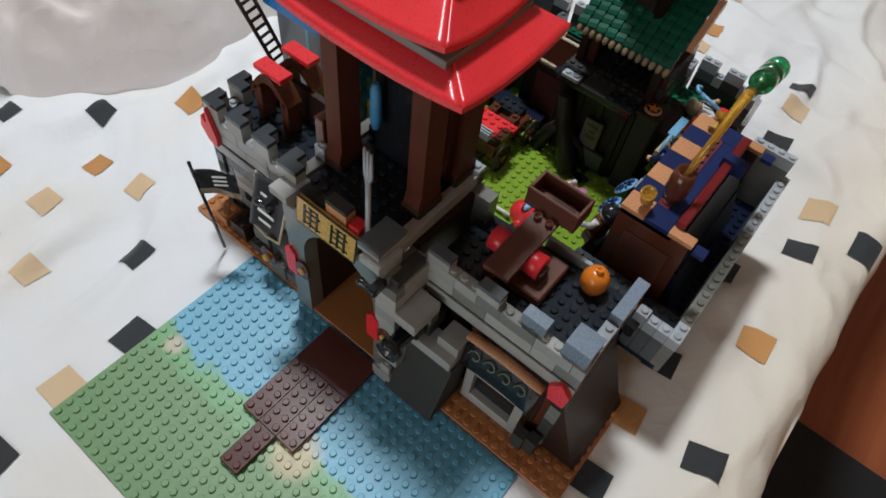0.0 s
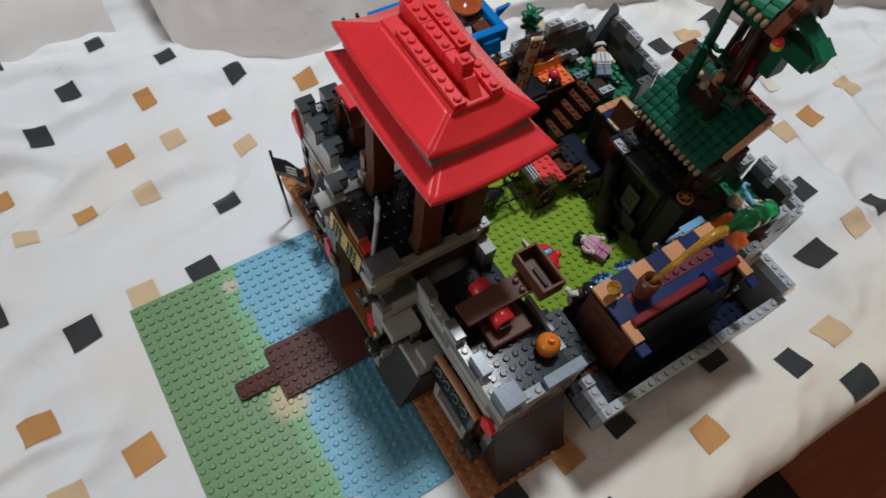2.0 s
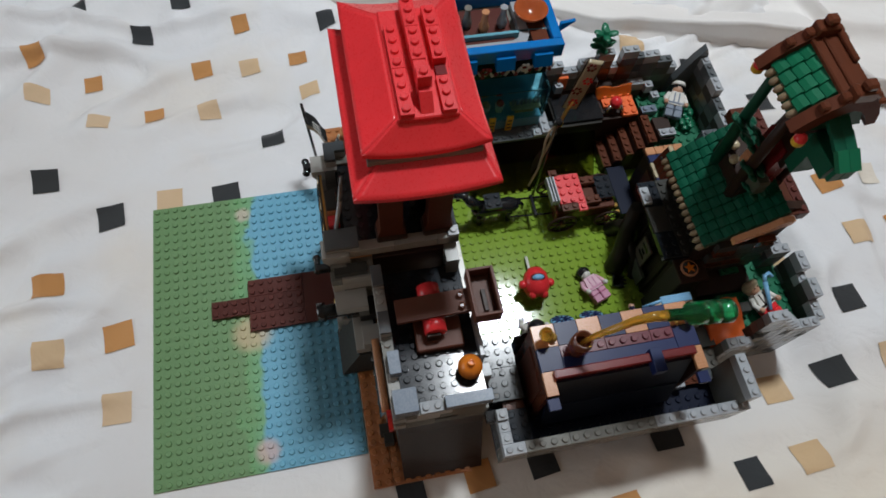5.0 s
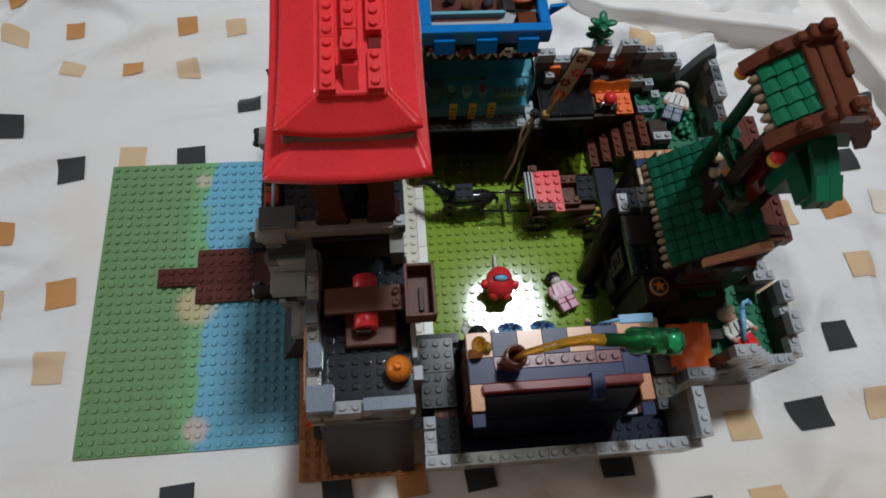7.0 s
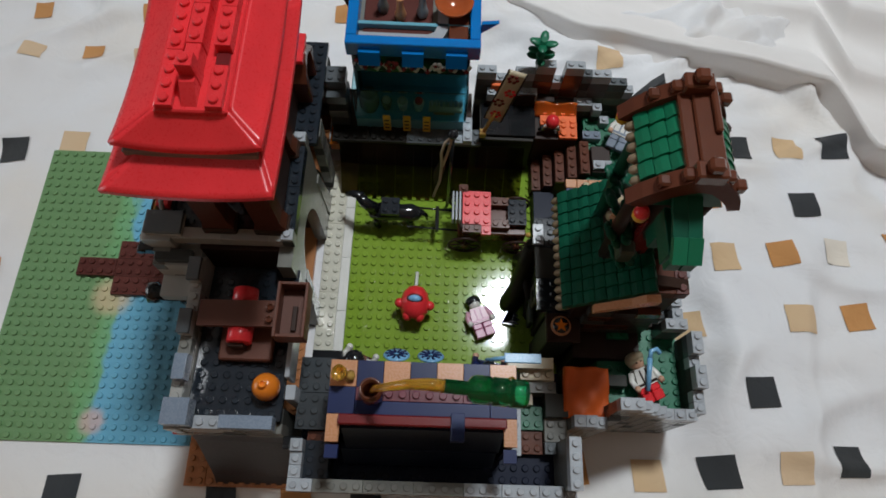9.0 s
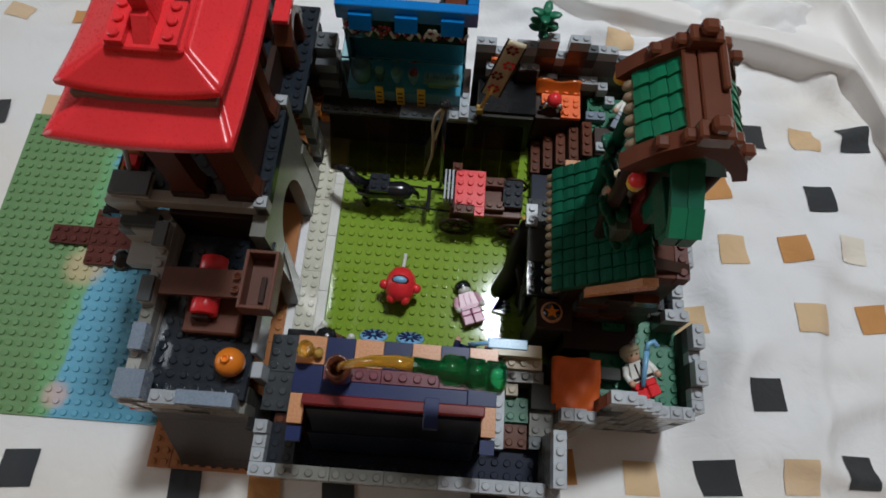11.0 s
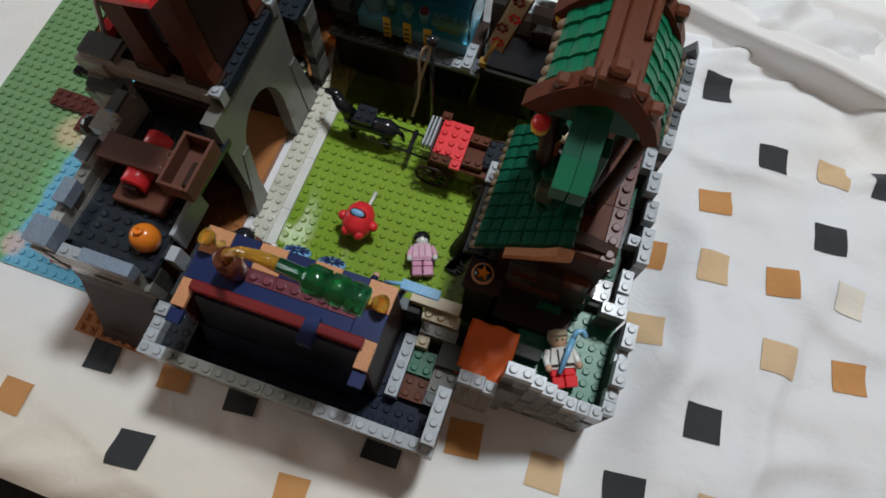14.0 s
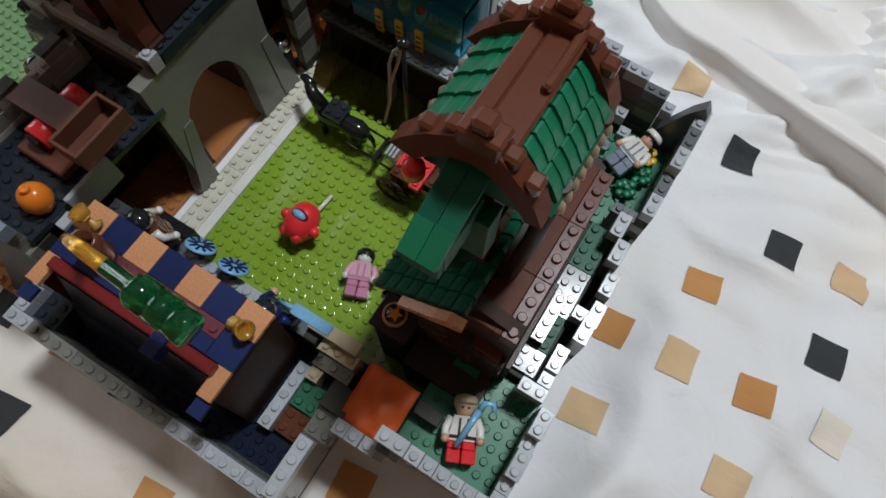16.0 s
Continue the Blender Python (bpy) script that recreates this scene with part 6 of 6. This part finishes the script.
def rocks():
    r = thing("rock_turret", 62, 7, 0.2, "grey stepped rock wall round a mossy green floor", "rock wall")
    part("moss_floor", Shape().box(59.4, 67, 3.6, 11.4, 0.2, 6.8).studs(60, 67, 4, 11, 6.8), GREEN, r, "green studded floor")
    x = 59
    for k, (n, z) in enumerate(((2, 14.6), (1, 13.6), (1, 12.6), (1, 11.4), (1, 10.2), (1, 9.4), (1, 9.8))):
        stack(r, x, 2.6, 0.2, z, n, 1, (OGREY, DGREY, DGREY, STONE), LGREY)
        x += n
    y = 3.2
    for k, (n, z) in enumerate(((1, 9.4), (1, 9.8), (2, 10.6), (1, 9.8), (2, 10.8))):
        stack(r, 66.8, y, 0.2, z, 1, n, (DGREY, STONE), LGREY)
        y += n
    brick(r, 64.8, 10.4, 0.2, 2, 1, 23, DGREY, False)
    brick(r, 64.8, 10.4, 9.4, 2, 1, 3, LGREY, True)
    brick(r, 60.2, 10.0, 6.8, 2, 1, 3, GREEN, True)
    # lava chute and its grey rim
    l = thing("lava_chute", 57.4, 4.6, 0.2, "orange lava slope between grey rocks", "lava")

    def flow(u, v):
        x, y = 55.6 + 3.9 * u, 2.6 + 4.2 * v
        return x, y, 9.6 + 0.8 * v + 0.25 * math.sin(x * 3) * math.cos(y * 2.3) - 0.5 * abs(u - 0.5)
    part("slope", Shape().sheet(flow, 12, 12, 0.6), LAVA, l)
    part("core", Shape().box(55.6, 59.4, 2.7, 6.7, 0.2, 9.0), STONE, l)
    for k, x in enumerate((56, 57, 58)):
        brick(l, x, 1.6, 0.2, 1, 1, 25 - 2 * (k == 2), OGREY, False)
        brick(l, x, 1.6, 10.2 - 0.8 * (k == 2), 1, 1, 3, LGREY, True)
    brick(l, 59.0, 2.2, 0.2, 1, 1, 27, DGREY, True)
    brick(l, 59.6, 5.6, 6.8, 2, 1, 4, STONE, False)
    # wall strip behind the house
    w = thing("rear_wall", 65.4, 18, 0.2, "stepped dark grey wall with pale studded tops behind the house", "wall")
    part("core", Shape().box(63.4, 65.8, 11.6, 25, 0.2, 8.0), STONE, w)
    for y, n, m in ((12, 2, SLATE), (14, 3, DGREEN), (17, 4, SLATE), (21, 4, DGREEN)):
        brick(w, 63.6, y, 8.0, 2, n, 1, m, True, "plate")
    for k, (x, y, n, z) in enumerate(((65.8, 11.6, 1, 9.2), (65.8, 12.8, 2, 9.8), (66.4, 15.2, 2, 10.4), (65.6, 17.0, 1, 9.2), (66.6, 17.0, 2, 10.0), (66.4, 19.6, 2, 9.6), (65.8, 21.6, 2, 10.4), (65.0, 23.6, 2, 10.6))):
        stack(w, x, y, 0.2, z, 1, n, (STONE, DGREY), LGREY)
    part("brown_bar", Shape().box(63.45, 63.85, 11.0, 18.0, 0.2, 11.4), DBROWN, w)
    brick(w, 63.9, 14.2, 8.4, 1, 4, 3, BROWN, True)
    # far-right rock with studs
    f = thing("corner_rock", 65.4, 32, 0.2, "tall sloping grey rock corner with studs", "rock wall")
    part("green_floor", Shape().box(60, 67, 26.6, 36, 0.2, 5.2).studs(60, 67, 27, 36, 5.2), GREEN, f, "green studded floor")
    for k, (y, z) in enumerate(((27, 9.8), (29, 10.2), (31, 10.6), (33, 11.0), (35, 11.4))):
        stack(f, 66.4, y, 0.2, z, 1, 2, (STONE, DGREY), DGREY if k % 2 else LGREY)
    part("rock_slab", Shape().prism([(64.0, 0.2), (67.2, 0.2), (67.2, 11.4), (66.7, 12.4), (65.8, 11.0), (64.3, 7.4)], 35.9, 36.8, "y"), DGREY, f)
    brick(f, 64.4, 26.6, 5.2, 2, 1, 8, DGREY, True)
    # far wall
    v = thing("far_wall", 57, 38, 0.2, "stepped grey rock wall along the far side of the courtyard", "rock wall")
    x = 47.8
    for k, (n, z) in enumerate(((2, 11.4), (2, 9.6), (2, 10.4), (2, 12.2), (1, 9.8), (2, 12.0), (1, 10.8), (2, 10.6), (2, 9.2), (1, 8.4))):
        stack(v, x, 37.0, 0.2, z, n, 1, (ROCK, OGREY) if k < 3 or k > 6 else (ROCK, DBROWN, BROWN), DGREY if k in (6, 8) else LGREY)
        x += n
    for k in range(4):
        brick(v, 50.0 + 2.2 * k, 36.0, 0.2, 2, 1, 16 + (k * 5) % 7, random.choice((DBROWN, ROCK)), False)
    for x, y, z, n in ((49.0, 36.0, 8.4, 1), (52.4, 36.2, 9.0, 2), (58.6, 36.0, 8.0, 2), (60.6, 35.4, 7.4, 1), (61.6, 34.6, 6.2, 1)):
        stack(v, x, y, 5.0, z, n, 1, (ROCK, DBROWN), LGREY)
    part("orange_patch", Shape().box(49.4, 50.6, 36.6, 36.98, 7.4, 9.4), LAVA, v)
    # shrubs
    g = thing("green_shrub", 54, 37.8, 12, "green plastic plant on top of the far wall", "plant")
    s = Shape()
    for q in range(3):
        for k in range(4 + q % 2):
            a = k * 2 * math.pi / (4 + q % 2) + q * 0.7
            leaf = Shape().ball((0.75, 0, 0), 0.75, 0, 8, (1, 0.62, 0.3)).turn(Matrix.Translation((54, 37.8, 12.8 + 0.95 * q)) @ Matrix.Rotation(a, 4, "Z") @ Matrix.Rotation(-0.25, 4, "Y"))
            part("leaf", leaf, GREEN, g)
    s.spin([(0.35, 11.8), (0.35, 15.4)], (54, 37.8, 0), 8)
    part("stem", s, GREEN, g)
    for x, y, m in ((64.6, 30.4, GREEN), (65.2, 32.2, GREEN), (64.8, 34.0, YELLOW)):
        g = thing("ground_plant", x, y, 5.4, "small green plastic plant on the mossy floor", "plant", "small plants")
        s = Shape()
        for k in range(6):
            a = k * math.pi / 3
            s.ball((x + 0.6 * math.cos(a), y + 0.6 * math.sin(a), 5.9 + 0.3 * (k % 2)), 0.4, 0, 7, (1, 1, 0.5))
        s.spin([(0.2, 5.3), (0.2, 6.4)], (x, y, 0), 6)
        part("leaves", s, m, g)


def lava_forge():
    l = thing("lava_pool", 56.6, 34.2, 0.2, "orange studded lava pool with a red flame ball", "lava")
    part("base", Shape().box(54.4, 59.0, 32.4, 36.0, 0.2, 6.0), DBROWN, l)
    for x, y in ((55, 34), (57, 34), (57, 32.4)):
        brick(l, x, y, 6.0, 2, 2, 1, LAVA, True, "plate")
    part("glowing_bank", Shape().sheet(lambda u, v: (54.3 + 4.6 * u, 35.2 + 0.8 * v, 6.4 + 1.3 * v ** 1.4 + 0.2 * math.sin(u * 9) * v), 10, 6, 0.3), FLAME, l, "clear orange lava bank")
    b = thing("flame_ball", 56.0, 33.6, 6.4, "red plastic ball on silver claws over the lava", "ball")
    part("ball", Shape().ball((56.1, 33.6, 7.6), 0.75), RED, b)
    part("claws", Shape().tube([(54.9, 33.2, 6.5), (55.4, 33.3, 7.2), (56.0, 33.4, 6.7)], 0.3).tube([(57.0, 33.0, 6.5), (56.7, 33.2, 7.2), (56.2, 33.4, 6.7)], 0.3), CHROME, b)
    p = thing("black_platform", 51, 33.4, 0.2, "black smooth platform between shop and lava", "platform")
    part("core", Shape().box(48.4, 54.2, 31.8, 36.4, 0.2, 6.4), SMOKE, p)
    for x in (48.6, 51.4):
        brick(p, x, 32.2, 6.4, 3, 4, 1, BLACK, False, "tile")
    s = thing("flower_banner", 50, 32.6, 6.8, "cream banner with red flower print on a gold pole", "banner")
    part("pole", Shape().tube([(48.6, 32.0, 6.8), (49.2, 32.3, 9.0), (49.7, 32.6, 10.4)], 0.22), GOLD, s)
    part("pole_clip", Shape().box(48.3, 49.0, 31.7, 32.4, 6.8, 7.6), GOLD, s)

    def panel(u, v):
        c = Vector((49.5, 32.4, 9.4)).lerp(Vector((51.3, 33.4, 15.9)), v)
        return c + Vector((1.0, -0.15, -0.2)) * (u * 1.9 - 0.95)
    part("panel", Shape().sheet(panel, 4, 10, 0.2), TAN, s)
    for u0 in (0.0, 0.93):
        part("dark_border", Shape().sheet(lambda u, v: panel(u0 + 0.07 * u, v) + Vector((0, -0.02, 0.03)), 1, 10, 0.2), DBROWN, s)
    for k, (u, v) in enumerate(((0.5, 0.12), (0.35, 0.36), (0.65, 0.58), (0.45, 0.84))):
        f = Shape()
        for q in range(6):
            a = q * math.pi / 3
            f.ball(panel(u + 0.22 * math.cos(a), v + 0.055 * math.sin(a)) + Vector((0, -0.08, 0.04)), 0.2, 0, 7, (1, 0.35, 1))
        part("flower", f, DRED if k % 2 else RED, s)
    st = thing("brown_staircase", 57.6, 30.6, 0.2, "reddish-brown staircase of studded plates", "staircase")
    for k in range(5):
        x, z = 54.6 + 1.15 * k, 1.4 + 1.05 * k
        part("step_block", Shape().box(x, x + 1.15, 28.4, 32.4, 0.2, z), DBROWN, st)
        brick(st, x + 0.05, 28.4, z, 1, 4, 1, BROWN, True, "step")
    brick(st, 60.4, 28.6, 6.4, 2, 1, 1, LGREY, True, "plate")
    part("landing", Shape().box(60.4, 62.4, 28.4, 31.6, 0.2, 6.3), DBROWN, st)
    brick(st, 59.6, 32.6, 5.4, 2, 1, 2, SANDBLUE, True, "plate")
    figure("white_doll", (62.8, 31.2, 6.4), Euler((radians(-70), 0, radians(-25))), "toy figure in white with black hair and pale band lying back", SANDBLUE, IVORY, IVORY, FLESH, BLACK, IVORY, SANDBLUE)
    figure("swordsman_doll", (64.1, 4.5, 7.75), Euler((radians(-80), 0, radians(25))), "toy figure with tan cap, white shirt and red legs", RED, IVORY, IVORY, FLESH, TAN, TAN, DBROWN)
    solo("blue_sword", Shape().tube([(63.3, 5.2, 8.7), (63.4, 6.6, 9.1), (63.5, 8.0, 9.4)], 0.2, n=8, r1=0.26).tube([(63.5, 8.0, 9.4), (63.6, 8.6, 9.6), (64.1, 8.8, 9.6), (64.4, 8.4, 9.5)], 0.22, n=8), SKYBLUE, "pale blue toy sword across the figure's chest", "sword")


# ---- blue shop on the far side ----
def shop():
    p = thing("shop_platform", 40, 33.5, 0.2, "dark platform with smoky clear panels under the blue shop", "platform")
    part("core", Shape().box(33, 47.6, 31.7, 38.4, 0.2, 5.4), DBROWN, p)
    for k in range(10):
        part("clear_panel", Shape().prism([(27.3, 0.25), (27.6, 0.25), (31.6, 5.2), (31.6, 5.4), (31.4, 5.4)], 33.4 + 2 * k, 35.36 + 2 * k, "x"), SMOKEGLASS, p, "smoky clear sloping panel")
    for k in range(4):
        brick(p, 32.6 + 4 * k, 31.4, 5.4, 4, 2, 1, (SMOKE, SMOKE, DGREY, DGREY)[k], True, "plate")
    brick(p, 46.6, 31.4, 5.8, 1, 3, 2, LGREY, True, "plate")
    brick(p, 45.6, 31.4, 5.8, 1, 1, 1, LGREY, True, "plate")
    brick(p, 32.2, 31.6, 3.4, 1, 4, 3, ORANGE, False)
    for k in range(6):
        brick(p, 32.4, 33.4 + (k % 2), 4.6 + 1.2 * k, 2, 2, 3, DGREY, k == 5)
    s = thing("blue_shop", 41, 36, 5.8, "blue toy shop with clear blue showcase and open upper room", "shop")
    part("showcase_base", Shape().box(35.2, 46.6, 33.2, 37.8, 5.8, 7.6), TEAL, s)
    part("showcase_front", Shape().box(35.2, 46.8, 33.0, 33.25, 7.6, 12.4, 0.05), AQUA, s).visible_shadow = False
    part("showcase_top", Shape().box(35.2, 46.8, 33.25, 35.6, 12.2, 12.4, 0.05), AQUA, s).visible_shadow = False
    part("showcase_end", Shape().box(46.6, 46.85, 33.25, 37.8, 7.6, 12.2, 0.05), AQUA, s).visible_shadow = False
    part("back_wall", Shape().box(35.2, 46.8, 37.4, 37.8, 7.6, 17.0), TEAL, s)
    part("side_wall", Shape().box(35.2, 35.6, 35.6, 37.4, 7.6, 17.0), DGREY, s)
    part("blue_wall", Shape().box(35.4, 46.8, 35.4, 35.8, 12.4, 17.0), BLUEBLACK, s)
    for k in range(3):
        tb = part("yellow_tab", Shape().box(38.1 + 2.1 * k, 38.9 + 2.1 * k, 32.7, 32.95, 6.0, 8.6, 0.05), YELLOW, s)
        for q in range(3):
            part("mark", Shape().box(38.25 + 2.1 * k, 38.75 + 2.1 * k, 32.66, 32.7, 6.5 + 0.65 * q, 6.7 + 0.65 * q, 0.01), STONE, tb)
    part("shelf", Shape().box(42.9, 46.4, 33.4, 34.6, 8.8, 9.1), TAN, s, "tan shelf in the showcase")
    part("shelf_back", Shape().box(43.4, 45.6, 33.5, 33.8, 8.2, 8.8), NOUGAT, s)
    for k in range(7):
        part("pale_tool", Shape().spin([(0.16, 9.1), (0.2, 9.6), (0.1, 10.0)], (43.2 + 0.5 * k, 34.1, 0), 8), LGREY, s)
    part("grey_barrel", Shape().spin([(0.85, 7.6), (1.05, 8.3), (1.05, 9.2), (0.85, 9.9), (0.7, 9.9), (0.7, 9.7), (0.0001, 9.7)], (36.6, 34.6, 0), 16), OGREY, s)
    # garland under the upper room
    pts = [(35.6 + 11.2 * i / 30, 34.2, 15.0 + 0.55 * math.sin(i * 1.9) - 0.3 * math.sin(math.pi * i / 30)) for i in range(31)]
    part("garland", Shape().tube(pts, 0.17, n=6), IVORY, s)
    g = Shape()
    for i in range(1, 30, 2):
        g.ball((pts[i][0], 34.1, pts[i][2] + 0.2), 0.26, 0, 7)
    part("garland_berries", g, DRED, s)
    for x in (39.2, 43.6):
        f = Shape()
        for q in range(6):
            a = q * math.pi / 3
            f.ball((x + 0.42 * math.cos(a), 34.05, 15.25 + 0.42 * math.sin(a)), 0.24, 0, 7, (1, 0.5, 1))
        part("garland_flower", f, IVORY if x > 40 else DRED, s)
    # upper room: a blue frame open at the top
    part("room_floor", Shape().box(35.2, 47.4, 34.6, 43.0, 15.8, 16.2), OGREY, s)
    for nm, a in (("frame_front", (35.0, 47.6, 34.4, 35.4)), ("frame_back", (35.0, 47.6, 42.2, 43.2)), ("frame_side", (35.0, 36.0, 35.4, 42.2)), ("frame_side", (46.6, 47.6, 35.4, 42.2))):
        part(nm, Shape().box(*a, 16.0, 17.8, 0.08), BLUE, s)
    for x in (36.2, 40.3, 44.4):
        part("bracket", Shape().prism([(33.6, 15.6), (34.5, 15.6), (34.5, 17.0), (34.0, 17.0)], x, x + 2.0, "x"), BLUE, s)
    part("corner_wing", Shape().prism([(47.6, 17.2), (49.2, 18.6), (47.6, 18.4)], 36.6, 37.0, "y"), BLUE, s)
    part("brown_carpet", Shape().box(36.4, 43.0, 36.4, 41.8, 16.2, 16.4), MAROON, s, "dark red floor of the upper room")
    rim = [(36.1, 35.5), (43.0, 35.5), (44.0, 36.0), (44.5, 37.0), (44.5, 41.8), (43.5, 41.8), (43.5, 37.4), (43.2, 36.7), (42.6, 36.4), (36.1, 36.4)]
    part("pale_counter", Shape().prism(rim, 16.2, 17.0, "z"), LGREY, s, "pale grey rounded counter edge")
    part("counter", Shape().box(44.6, 46.4, 35.6, 37.4, 16.2, 17.2), BROWN, s)
    part("support", Shape().box(36, 46.8, 38.2, 42.6, 0.2, 15.8), DGREY, s)
    b = thing("orange_bowl", 44.6, 39.4, 16.2, "shiny orange-brown bowl in the upper room", "bowl")
    part("bowl", Shape().spin([(0.6, 17.0), (1.4, 17.7), (1.85, 18.4), (1.65, 18.4), (1.15, 17.8), (0.0001, 17.5)], (45.0, 39.2, 0), 24), CLAY, b)
    part("table", Shape().box(44.6, 46.5, 37.6, 41.4, 16.2, 17.0), BROWN, b)
    for k, (x, y) in enumerate(((38.2, 39.6), (39.9, 38.8), (42.0, 39.2))):
        j = thing("small_jug", x, y, 16.4, "small tan and grey jug in the upper room", "jug", "jugs in the upper room")
        part("body", Shape().spin([(0.5, 16.4), (0.6, 17.0), (0.4, 17.6), (0.3, 18.6), (0.42, 19.0)], (x, y, 0), 10), (OGREY, NOUGAT, LGREY)[k], j)
    # brown lattice leaning behind the shop
    r = thing("brown_ladder", 36, 43.7, 0.2, "dark brown slatted ladder leaning behind the blue shop", "ladder")
    foot, head = Vector((38.4, 43.6, 0.2)), Vector((32.4, 43.6, 17.6))
    for d in (0.0, 1.6):
        part("rail", Shape().tube([foot + Vector((d, 0, 0)), head + Vector((d, 0, 0))], 0.2, n=6), DBROWN, r)
    for k in range(3, 16):
        c = foot.lerp(head, k / 16)
        part("rung", Shape().tube([c, c + Vector((1.6, 0, 0.25))], 0.16, n=6), DBROWN, r)
    # goods behind the glass
    for k, x in enumerate((38.4, 40.1, 41.8)):
        c = thing("showcase_cup", x, 34.6, 7.6, "small pale cup with red fruit in the showcase", "cup", "goods in the showcase")
        part("cup", Shape().spin([(0.4, 7.6), (0.6, 8.8), (0.5, 8.8)], (x, 34.6, 0), 10), IVORY if k else OGREY, c)
        part("filling", Shape().ball((x, 34.6, 9.0), 0.45), RED if k == 2 else TAN, c)


room()
bed()
bedding()
plates()
drawbridge()
gate_tower()
pagoda_roof()
near_wing()
far_wing()
pumpkin()
catapult()
terrace()
tavern()
carriage()
courtyard_toys()
house()
roof_tower()
rocks()
lava_forge()
shop()
